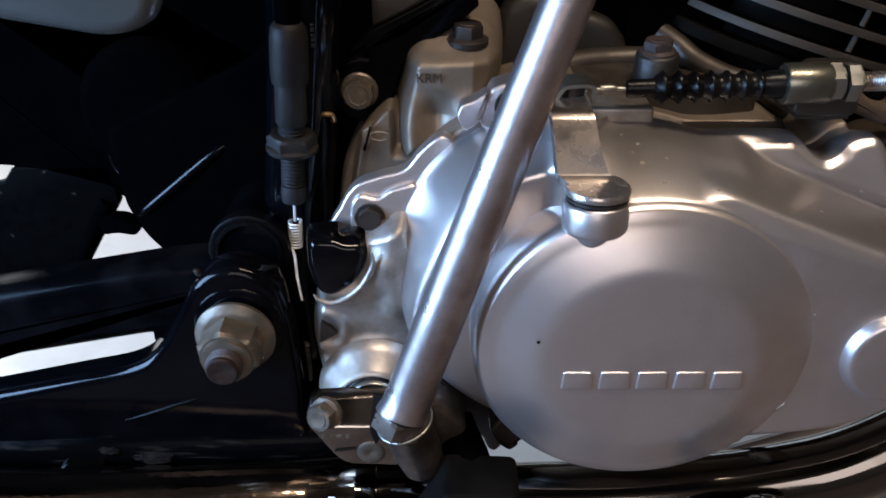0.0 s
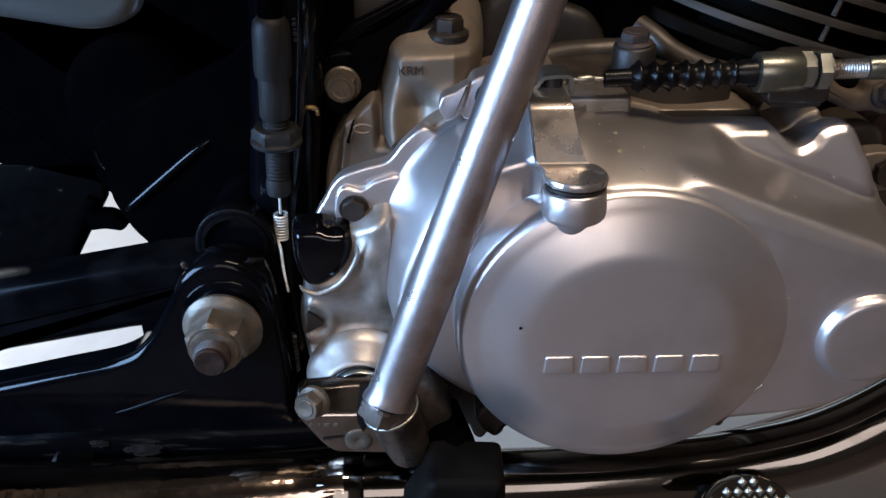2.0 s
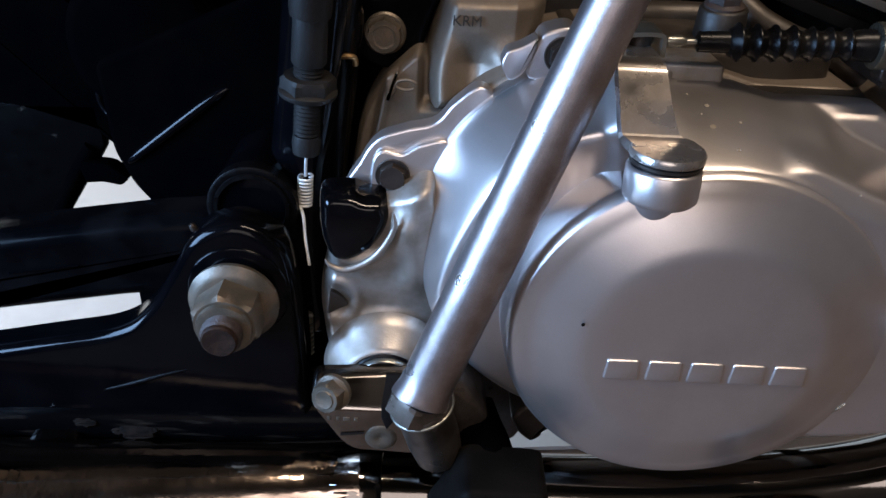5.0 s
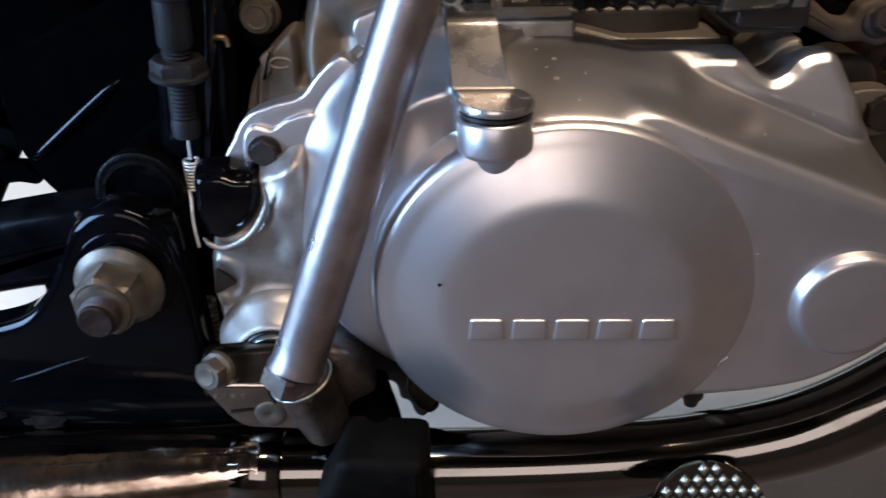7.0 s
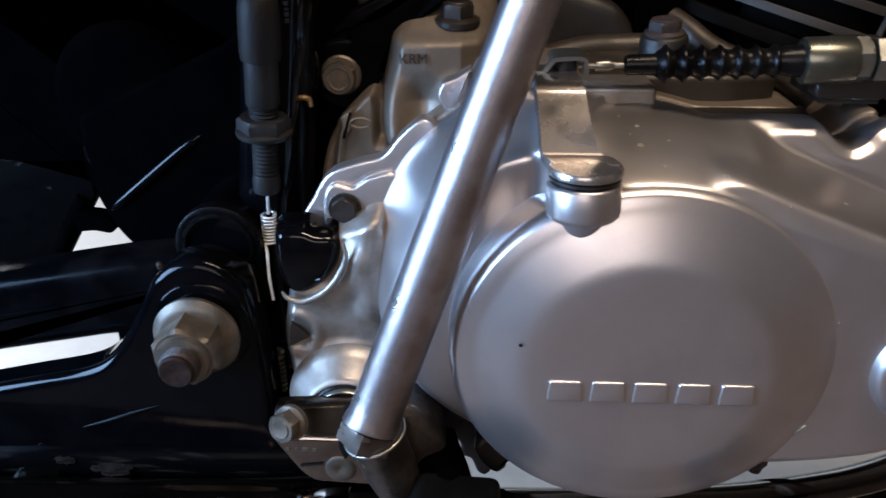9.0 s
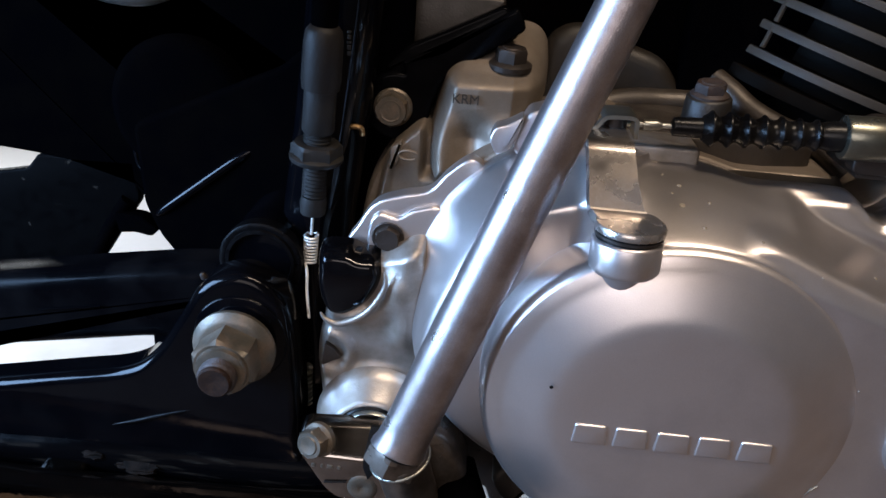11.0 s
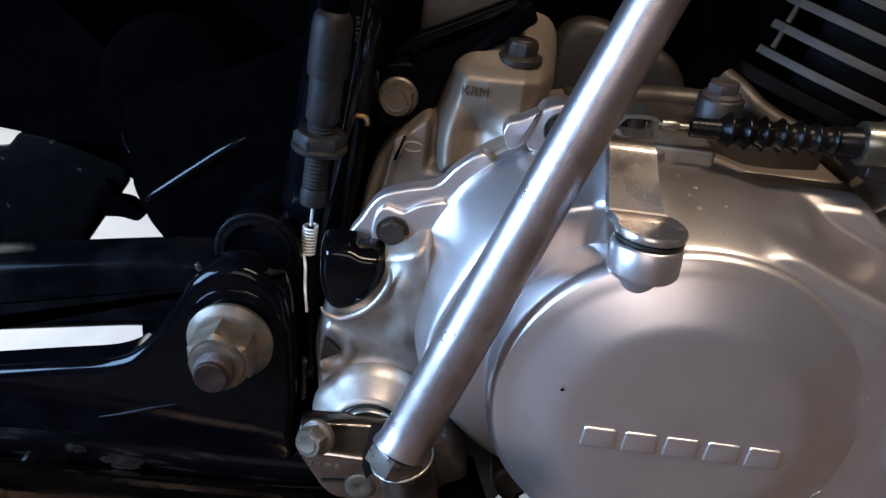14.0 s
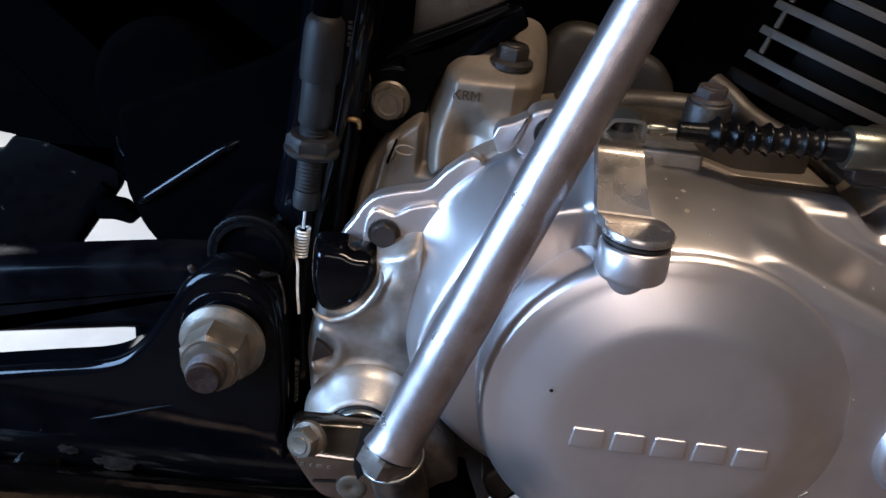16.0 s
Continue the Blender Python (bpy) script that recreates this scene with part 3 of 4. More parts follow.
# clutch lever boss
BOSS = along((-0.03, 0.03, 1), (0.0506, 0.2352, 0.3800))
part("lever_boss", lathe([(0.0060, 0.0215), (0.0098, 0.0221), (0.0106, 0.0230), (0.0108, 0.0240), (0.0108, 0.0316), (0.0102, 0.0325), (0.0094, 0.0327), (0.0004, 0.0327)], BOSS, 56), SILVER, cover, "upright cast boss", 50)
part("boss_neck", lathe([(0.0020, -0.001), (0.0044, 0.0016), (0.0060, 0.0055), (0.0076, 0.0092), (0.0088, 0.0120)], along((0, -0.3, 1), (0.0504, 0.2436, 0.3918)), 40), SILVER, cover, "", 60)
part("lever_seal", lathe([(0.0094, 0.0322), (0.0099, 0.0330), (0.0099, 0.0350), (0.0092, 0.0358), (0.0004, 0.0358)], BOSS, 44), RUBBER, cover, "black rubber lever seal")

# crankcase behind the cover
crank = part("crankcase", prism([tuple(q) for q in inset(RIMB, -0.001)], SEAM + 0.0055, 0.4600, 0.002), DUSTY, engine, "dusty cast aluminium crankcase", 50)
def wall_depth(x, z):
    rib = np.exp(-((x + 0.0335 + 0.16 * (0.405 - z)) / 0.0016) ** 2)
    return 0.3150 + 0.0065 * step(-0.0225, -0.0195, x) * step(0.395, 0.400, z) + 0.0050 * step(-0.0330, -0.0365, x + 0.16 * (0.405 - z)) - 0.0018 * rib


part("rear_case_wall", relief(spline([(-0.0475, 0.352), (-0.0465, 0.375), (-0.043, 0.392), (-0.0365, 0.4050), (-0.0300, 0.4125), (-0.0215, 0.4190), (-0.0150, 0.4120), (-0.010, 0.4105), (0.0, 0.415), (0.0, 0.36), (-0.03, 0.345)], 10), (-0.022, 0.380), wall_depth, 0.003, 0.345, 50), DUSTY, crank, "", 50)
part("case_pocket", tube([(-0.0262 + 0.0038 * math.cos(a), 0.3128, 0.4063 + 0.0019 * math.sin(a)) for a in np.linspace(0.3, 5.6, 24)], 0.0006, 8), DUSTY, crank, "small cast ring")
part("case_step", prism(rounded([(-0.0338, 0.4085), (-0.0290, 0.4118), (-0.0300, 0.4030), (-0.0332, 0.3990)], 0.0012), 0.3122, 0.3180, 0.0010), DUSTY, crank)


def block_depth(x, z):
    front = 0.3115 + 0.10 * np.abs(x + 0.001) + 0.55 * np.maximum(0, x - 0.0120) + 0.004 * np.cos((x + 0.002) * 260) * step(0.428, 0.415, z)
    return front + 1.9 * np.maximum(0, z - 0.4350 - 0.02 * x) * step(0.4330, 0.4400, z) - 0.3 * np.maximum(0, 0.4150 - z)


part("marked_block", relief(spline([(-0.0178, 0.4310), (-0.0214, 0.4100), (-0.0170, 0.3950), (-0.0020, 0.3990), (0.0130, 0.4095), (0.0245, 0.4250), (0.0262, 0.4360), (0.0240, 0.4500), (0.0150, 0.4555), (-0.0050, 0.4530), (-0.0150, 0.4440)], 10), (0.001, 0.4300), block_depth, 0.0085, 0.3560, 60), DUSTY, crank, "dusty cast block with small raised letters", 50)
letters = bpy.data.curves.new("letters", "FONT")
letters.body, letters.size, letters.extrude, letters.align_x = "KRM", 0.0052, 0.0003, "CENTER"
text_ob = new("casting_mark", letters)
text_ob.parent = crank
text_ob.matrix_basis = Matrix.Translation(-PLACE[crank.name]) @ Matrix.Translation((-0.0054, 0.3110, 0.4294)) @ Euler((radians(88), 0, 0)).to_matrix().to_4x4()
# darker than the block: the shading of the raised letters is in their colour
letters.materials.append(DARKCAST)
bolt((0.0100, 0.3280, 0.4420), (0.02, -0.10, 1), crank, DARKSTEEL, 0.0112, 0.0055, 0.0086, "bolt", "dark oiled hexagon bolt")
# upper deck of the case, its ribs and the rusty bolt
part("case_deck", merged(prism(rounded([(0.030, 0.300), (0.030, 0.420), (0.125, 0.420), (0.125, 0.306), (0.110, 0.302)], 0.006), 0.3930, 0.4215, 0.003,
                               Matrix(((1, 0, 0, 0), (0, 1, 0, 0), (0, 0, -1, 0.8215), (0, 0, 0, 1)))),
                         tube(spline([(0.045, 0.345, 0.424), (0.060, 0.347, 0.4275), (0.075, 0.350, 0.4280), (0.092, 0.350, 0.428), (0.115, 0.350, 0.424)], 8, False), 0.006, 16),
                         tube(spline([(0.094, 0.348, 0.4400), (0.100, 0.342, 0.4365), (0.107, 0.335, 0.4315), (0.118, 0.328, 0.4270), (0.130, 0.322, 0.424), (0.142, 0.316, 0.416)], 8, False), 0.0050, 16)), DARKALU, crank, "dark brown upper deck", 50)
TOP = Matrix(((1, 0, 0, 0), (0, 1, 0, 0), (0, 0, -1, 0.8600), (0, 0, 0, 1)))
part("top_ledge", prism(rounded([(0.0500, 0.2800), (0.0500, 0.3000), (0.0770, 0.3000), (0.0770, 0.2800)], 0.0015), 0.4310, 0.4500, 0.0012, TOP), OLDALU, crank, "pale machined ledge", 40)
# shadow under the bellows is put into this ledge's dark colour
part("rear_ledge", prism(rounded([(0.0900, 0.2860), (0.0880, 0.2950), (0.0930, 0.2990), (0.1010, 0.2985), (0.1100, 0.3005), (0.1220, 0.3000), (0.1330, 0.3010), (0.1300, 0.2860)], 0.0015), 0.4412, 0.4550, 0.0012, TOP), DARKCAST, crank, "ledge behind the cover, coloured dark for shade", 40)
part("bracket_arm", prism(spline([(0.1440, 0.4330), (0.1500, 0.4345), (0.1580, 0.4310), (0.1660, 0.4255), (0.1720, 0.4245), (0.1745, 0.4290), (0.1800, 0.4310), (0.1850, 0.4290),
                                  (0.1885, 0.4230), (0.1890, 0.4180), (0.1840, 0.4150), (0.1780, 0.4165), (0.1700, 0.4165), (0.1620, 0.4200), (0.1540, 0.4235), (0.1470, 0.4265)], 6), 0.2970, 0.3040, 0.0024), TAN, crank, "tan dusty bracket arm", 50)
bolt((0.1812, 0.2975, 0.4238), (0.1, -0.9, 0.3), crank, RUST, 0.0080, 0.0040, 0.0056, "bolt", "rusty bolt head")
part("mount_barrel", lathe([(0.0105, -0.02), (0.0105, 0.004), (0.0095, 0.0055), (0.0045, 0.0055), (0.0040, 0.003), (0.0004, 0.003)], facing(0.1950, 0.4070, 0.3120), 32), DARKRUST, crank, "dark rusty mount barrel", 50)
part("case_neck", prism(spline([(0.0235, 0.4100), (0.0240, 0.4440), (0.0300, 0.4540), (0.0420, 0.4560), (0.0580, 0.4500), (0.0760, 0.4420), (0.0820, 0.4200)], 8), 0.3500, 0.3600, 0.006, FLAT, 4), DARKCAST, crank, "dark brown cast neck", 50)
part("bolt_post", lathe([(0.0105, -0.020), (0.0090, 0.0), (0.0085, 0.008), (0.0078, 0.0088), (0.0004, 0.009)], along((-0.05, -0.12, 1), (0.0860, 0.3190, 0.4310)), 32), DARKCAST, crank, "", 50)
bolt((0.0856, 0.3179, 0.4395), (-0.05, -0.12, 1), crank, RUST, 0.0105, 0.0038, 0.0072, "bolt", "rusty brown hexagon bolt")
part("front_lug", merged(prism(spline([(0.165, 0.390), (0.168, 0.404), (0.176, 0.4095), (0.186, 0.4080), (0.190, 0.400), (0.185, 0.388)], 8), 0.3030, 0.3250, 0.003),
                         prism(spline([(0.178, 0.376), (0.183, 0.390), (0.193, 0.391), (0.204, 0.372), (0.212, 0.352), (0.200, 0.345)], 8), 0.2960, 0.3200, 0.003)), DARKALU, crank, "", 50)
part("sump", prism(rounded([(-0.045, 0.315), (-0.030, 0.290), (-0.014, 0.278), (-0.002, 0.284), (0.012, 0.298), (0.12, 0.302), (0.165, 0.302), (0.15, 0.34), (0.0, 0.36)], 0.006), 0.2960, 0.4200, 0.004), DUSTY, crank, "", 50)
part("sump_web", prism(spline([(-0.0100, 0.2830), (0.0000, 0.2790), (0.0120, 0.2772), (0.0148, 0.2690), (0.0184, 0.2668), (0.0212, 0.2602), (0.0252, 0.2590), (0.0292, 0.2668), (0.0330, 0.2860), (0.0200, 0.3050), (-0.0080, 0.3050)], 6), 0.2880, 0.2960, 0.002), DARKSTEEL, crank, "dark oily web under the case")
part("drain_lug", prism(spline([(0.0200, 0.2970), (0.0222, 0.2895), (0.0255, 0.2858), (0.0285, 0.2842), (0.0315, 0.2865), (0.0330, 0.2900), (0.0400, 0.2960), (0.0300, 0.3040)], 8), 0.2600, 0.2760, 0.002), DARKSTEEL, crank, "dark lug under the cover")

part("drain_stud", merged(lathe([(0.0034, -0.006), (0.0034, 0.048), (0.0028, 0.050), (0.0004, 0.050)], along((0, 0, -1), (0.1430, 0.3030, 0.3040)), 20), hexagon(0.0085, along((0, 0, -1), (0.1430, 0.3030, 0.2640)), 0.006)), DARKSTEEL, crank, "dark stud under the case")

# ---- cylinder with cooling fins ----
cylinder = base_thing("engine_cylinder", (0.155, 0.375, 0.43), "black finned engine cylinder with bare metal fin edges", "cylinder")
LEANED = Matrix.Translation((0.1510, 0.3740, 0.4320)) @ Euler((0, radians(16.5), 0)).to_matrix().to_4x4()
part("barrel", lathe([(0.040, -0.03), (0.040, 0.10), (0.001, 0.10)], LEANED, 40), FIN, cylinder)
part("base_gasket", prism(rounded([(-0.056, -0.050), (0.060, -0.050), (0.060, 0.050), (-0.056, 0.050)], 0.046, 24), 0, 0.0050, 0.0008, LEANED @ Matrix.Translation((0, 0, 0.0008)) @ Matrix.Diagonal((1, 1, -1, 1)), 2), FIN, cylinder, "dark cylinder base edge")


def fin_front(x):
    """Depth of a fin's front edge along its length."""
    u = np.clip(abs(x - 0.002) / 0.058, 0, 1)
    return -0.0535 * (1 - u ** 2.3) ** (1 / 2.0)


fin_outline = [(x, float(fin_front(x))) for x in 0.002 + 0.058 * np.sin(np.linspace(-math.pi / 2, math.pi / 2, 40))]
fin_outline += [(0.060, 0.050), (-0.056, 0.050)]
for i in range(7):
    m = LEANED @ Matrix.Translation((0, 0, 0.0095 + 0.0106 * i)) @ Matrix.Diagonal((1, 1, -1, 1))
    fin = part("cooling_fin", prism(fin_outline, 0, 0.0034, 0.0008, m, 2), FIN, cylinder, "", 40, (FINEDGE, lambda c, n: abs(n.dot(LEANED.col[2].to_3d())) < 0.55))
    if i:
        for px in (-0.047, 0.010):
            part("fin_tie", lathe([(0.0012, 0.0), (0.0011, 0.0085)], LEANED @ Matrix.Translation((px, float(fin_front(px)) + 0.0014, 0.0095 + 0.0106 * i - 0.0100)), 8), FINEDGE, fin)

# ---- clutch release lever ----
lever = base_thing("clutch_lever", (0.052, 0.243, 0.4145), "worn metal clutch release lever on its boss", "lever")


def bent_strip(rows, thick):
    """A bent flat bar from rows of y, z, half width and centre x."""
    sp = spline(rows, 6, False)
    v, f, k = [], [], len(sp)
    for i, (y, z, h, c) in enumerate(sp):
        a, b = sp[max(0, i - 1)], sp[min(k - 1, i + 1)]
        n = Vector((0, -(b[1] - a[1]), b[0] - a[0])).normalized() * thick
        for side in (-1, 1):
            v += [Vector((c + side * h, y, z)), Vector((c + side * (h - 0.0006), y, z)) + n]
    for i in range(k - 1):
        a, b = 4 * i, 4 * (i + 1)
        f += [[a, b, b + 2, a + 2], [a + 1, a + 3, b + 3, b + 1], [a, a + 1, b + 1, b], [a + 2, b + 2, b + 3, a + 3]]
    return v, f + [[0, 2, 3, 1], [4 * k - 4, 4 * k - 3, 4 * k - 1, 4 * k - 2]]


arm_rows = [(0.2360, 0.4152, 0.0100, 0.0498), (0.2410, 0.4153, 0.0103, 0.0488), (0.2436, 0.4158, 0.0096, 0.0474), (0.2448, 0.4168, 0.0092, 0.0466), (0.2460, 0.4186, 0.0088, 0.0458), (0.2500, 0.4252, 0.0081, 0.0444),
            (0.2540, 0.4314, 0.0078, 0.0434), (0.2552, 0.4328, 0.0077, 0.0431), (0.2570, 0.4336, 0.0077, 0.0428), (0.2620, 0.4340, 0.0077, 0.0423), (0.2680, 0.4343, 0.0075, 0.0420), (0.2760, 0.4346, 0.0060, 0.0418)]
eye_disc = lathe([(0.0098, 0.0), (0.0107, 0.0006), (0.0107, 0.0022), (0.0102, 0.0029), (0.0070, 0.0031), (0.0004, 0.0036)], along((0, 0, 1), (0.0498, 0.2362, 0.4146)), 48)
part("arm", merged(bent_strip(arm_rows, 0.0026), eye_disc), LEVERM, lever, "bent worn metal arm", 40)
part("washer", lathe([(0.0104, 0.0), (0.0104, 0.0009), (0.0004, 0.0009)], along((0, 0, 1), (0.0498, 0.2362, 0.4136)), 40), DARKSTEEL, lever)


def folded(path, y0, y1, thick):
    """A sheet metal strip folded along a path in x, z, from depth y0 to y1."""
    p = np.array(spline(path, 6, False))
    t = np.gradient(p, axis=0)
    t /= np.linalg.norm(t, axis=1)[:, None]
    q = p + np.stack([t[:, 1], -t[:, 0]], 1) * thick
    v = [Vector((a, y, b)) for row in (p, q) for y in (y0, y1) for a, b in row]
    k = len(p)
    f = []
    for i in range(k - 1):
        for a, b in ((0, k), (k, 3 * k), (3 * k, 2 * k), (2 * k, 0)):
            f.append([a + i, a + i + 1, b + i + 1, b + i])
    return v, f + [[0, k, 3 * k, 2 * k], [k - 1, 2 * k - 1, 4 * k - 1, 3 * k - 1]]


FORK = [(0.0350, 0.4388), (0.0362, 0.4374), (0.0385, 0.4376), (0.0405, 0.4402), (0.0425, 0.4414), (0.0490, 0.4418), (0.0515, 0.4412), (0.0524, 0.4396), (0.0526, 0.4345)]
part("fork", merged(folded(FORK, 0.2660, 0.2685, 0.0013), folded(FORK[3:], 0.2685, 0.2800, 0.0011)), ZINC, lever, "bright folded cable fork", 50)
part("pin", lathe([(0.0042, 0), (0.0042, 0.0050), (0.0036, 0.0055), (0.0004, 0.0055)], along((0, 0, 1), (0.0452, 0.2720, 0.4350)), 18), DARKSTEEL, lever, "dark pin")

# ---- clutch cable ----
cable = base_thing("clutch_cable", (0.10, 0.2795, 0.431), "clutch cable with black bellows boot and metal adjuster", "cable")
CX = lambda x: (x, 0.2785 - 0.030 * (x - 0.05), 0.4362 + 0.040 * (x - 0.05))
CDIR = Vector(CX(1.05)) - Vector(CX(0.05))
part("inner_wire", tube([CX(0.0505), CX(0.065), CX(0.085)], 0.0010, 10), ZINC, cable, "bare steel wire")
part("wire_end", lathe([(0.0018, 0), (0.0020, 0.004), (0.0012, 0.006)], along(CDIR, CX(0.0560)), 14), ZINC, cable)
bel = [(0.0020, 0.0), (0.0032, 0.0006), (0.0034, 0.0098)]
for i in range(7):
    z0, r = 0.0100 + 0.0056 * i, 0.0061 - 0.00015 * i
    bel += [(0.0040, z0), (r * 0.80, z0 + 0.0015), (r, z0 + 0.0026), (r, z0 + 0.0030), (r * 0.80, z0 + 0.0041)]
bel += [(0.0048, 0.0500), (0.0052, 0.0560), (0.0050, 0.0600), (0.0010, 0.0602)]
part("bellows_boot", lathe(bel, along(CDIR, CX(0.0650)), 36), RUBBER, cable, "glossy black rubber bellows", 42)
part("sleeve", lathe([(0.0055, 0.0), (0.0070, 0.0004), (0.0073, 0.0010), (0.0073, 0.0152), (0.0068, 0.0160), (0.0010, 0.0160)], along(CDIR, CX(0.1195)), 40), OLIVE, cable, "dull olive-plated sleeve")
for x0, deg in ((0.1350, 4), (0.1408, 22)):
    part("lock_nut", hexagon(0.0125, along(CDIR, CX(x0)) @ Euler((0, 0, radians(deg))).to_matrix().to_4x4(), 0.0046, 0.0008), ZINC, cable, "bright zinc lock nut", 25)
part("threaded_rod", thread(0.0036, 0.0, 0.0150, along(CDIR, CX(0.1450)), 0.0010, 20), LEVERM, cable, "dull threaded adjuster", 25)
part("ferrule", lathe([(0.0030, 0.0), (0.0040, 0.0004), (0.0042, 0.0010), (0.0044, 0.0160), (0.0040, 0.0168), (0.0010, 0.0168)], along(CDIR, CX(0.1590)), 28), OLIVE, cable, "grey metal ferrule")
housing = spline([CX(0.1755), CX(0.184), (0.200, 0.2775, 0.4490), (0.225, 0.274, 0.4610), (0.27, 0.268, 0.490), (0.33, 0.265, 0.53), (0.40, 0.27, 0.60)], 12, False)
part("wire_rope", tube(housing, 0.0008, 10), DARKSTEEL, cable, "thin twisted steel rope")
hl = [Vector(q) for q in spline(housing, 4, False)]
for ph in range(3):
    strand, turn = [], 0.0
    for a, b in zip(hl, hl[1:]):
        turn += (b - a).length / 0.0050 * 2 * math.pi
        u = (b - a).cross(Vector((0, 1, 0))).normalized()
        w = (b - a).cross(u).normalized()
        strand.append(a + (u * math.cos(turn + ph * 2.094) + w * math.sin(turn + ph * 2.094)) * 0.0006)
    part("strand", tube(strand, 0.0005, 6), ZINC, cable, "", 60)
part("bracket", merged(prism(rounded([(0.128, 0.425), (0.152, 0.425), (0.150, 0.445), (0.130, 0.445)], 0.004), 0.282, 0.289, 0.001),
                       box(0.131, 0.150, 0.284, 0.312, 0.4235, 0.4275)), DARKSTEEL, cable, "dark steel cable bracket")

# ---- kick start lever ----
kick = base_thing("kick_lever", (-0.03, 0.252, 0.285), "worn nickel-plated kick start lever clamped to its shaft", "kick lever")
TA, TB = Vector((-0.0160, 0.2382, 0.3212)), Vector((0.0742, 0.2500, 0.5800))
TD = (TB - TA).normalized()
m = along(TD, TA)
L = (TB - TA).length
tube_shape = lathe([(0.0040, 0.0004), (0.0092, 0.0), (0.0101, 0.0006), (0.0099, 0.0026), (0.0092, 0.0048), (0.0089, 0.012), (0.0086, 0.07), (0.0081, 0.13), (0.0077, 0.18), (0.0074, L), (0.001, L)], m, 40)
# the tube's lower end is cut aslant, lower at the back
for q in tube_shape[0]:
    h = (q - TA).dot(TD)
    q += TD * 0.35 * (TA.y + h * TD.y - q.y) * max(0.0, 1 - max(0.0, h) / 0.03)
part("lever_tube", tube_shape, KICK, kick, "worn plated tube", 50)
part("knuckle", hexagon(0.0186, along(TD, TA - TD * 0.0050) @ Euler((0, 0, radians(12))).to_matrix().to_4x4(), 0.0075, 0.0012), HINGE, kick, "dark worn hinge knuckle", 25)
HD = Vector((0.26, 0.16, -0.95))
part("hinge_boss", lathe([(0.0030, -0.0030), (0.0096, -0.0024), (0.0108, -0.0010), (0.0108, 0.0012), (0.0098, 0.0035), (0.0095, 0.0190), (0.0086, 0.0275), (0.0078, 0.0290), (0.0004, 0.0292)], along(HD, (-0.0150, 0.2400, 0.3185)), 40), HINGE, kick, "tapered hinge barrel", 45)
HU = HD.cross(Vector((0, 1, 0))).normalized()
HV = HD.cross(HU).normalized()
part("hinge_rim", tube([Vector((-0.0150, 0.2400, 0.3185)) + HD.normalized() * 0.0010 + HU * 0.0107 * math.cos(a) + HV * 0.0107 * math.sin(a) for a in np.linspace(0, 2 * math.pi, 41)], 0.0007, 8), ZINC, kick, "bright worn rim", 60)
part("hinge_back", prism(spline([(-0.012, 0.322), (0.000, 0.320), (0.0085, 0.308), (0.0095, 0.292), (0.004, 0.282), (-0.008, 0.284), (-0.014, 0.300)], 8), 0.2480, 0.2640, 0.005, FLAT, 5), HINGE, kick, "dull dark hinge body", 45)
clamp_outline = rounded([(-0.0555, 0.3100), (-0.0535, 0.3165), (-0.0430, 0.3172), (-0.0170, 0.3185), (-0.0060, 0.3130), (-0.0070, 0.2940), (-0.0160, 0.2870), (-0.0390, 0.2880), (-0.0440, 0.2920)], 0.0030, 8)
def clamp_depth(x, z):
    h = z - 0.3080
    return 0.2470 + 0.52 * (h + np.sqrt(h * h + 0.0008 ** 2)) + 0.02 * np.maximum(0, 0.300 - z)


part("clamp_jaw", relief(clamp_outline, (-0.0300, 0.3060), clamp_depth, 0.0016, 0.2610, 110), CLAMP, kick, "polished plated clamp", 24)
part("kick_shaft", lathe([(0.0100, 0.0), (0.0100, 0.0080), (0.0090, 0.0090), (0.0004, 0.0092)], facing(-0.0300, 0.3080, 0.2700), 36), DARKSTEEL, kick)
part("shaft_end", lathe([(0.0062, 0.0), (0.0061, 0.0012), (0.0054, 0.0019), (0.0036, 0.0021), (0.0020, 0.0020), (0.0010, 0.0016), (0.0004, 0.0015)], facing(-0.0290, 0.2955, 0.2486), 28), STEEL, kick, "dull round shaft end")
bolt((-0.0462, 0.2500, 0.3135), (-0.38, -0.90, 0.20), kick, STEEL, 0.0100, 0.0052, 0.0066, "clamp_bolt", "worn hexagon clamp bolt")
# the split isn't cut: its shade is a dark wedge on the clamp
slot = merged(prism([(-0.0280, 0.3172), (-0.0212, 0.3174), (-0.0230, 0.3088), (-0.0292, 0.3088)], 0.2464, 0.2600, 0.0002),
              prism([(-0.0292, 0.3092), (-0.0230, 0.3092), (-0.0236, 0.3055), (-0.0270, 0.3000), (-0.0290, 0.3055)], 0.2464, 0.2600, 0.0002))
slot = ([q + Vector((0, float(clamp_depth(q.x, q.z)) - 0.2470, 0)) for q in slot[0]], slot[1])
part("clamp_slot", slot, MARK, kick, "shade of the clamp's split as a dark wedge")

for i, (a, w) in enumerate(((0.0, 0.0016), (0.0036, 0.0010), (0.0060, 0.0022), (0.0098, 0.0014))):
    part("stamped_mark", prism(rounded([(-0.0485 + a, 0.3030), (-0.0485 + a + w, 0.3030), (-0.0485 + a + w, 0.3046), (-0.0485 + a, 0.3046)], 0.0003, 3), 0.2467, 0.2475, 0.0002), STEEL, kick)
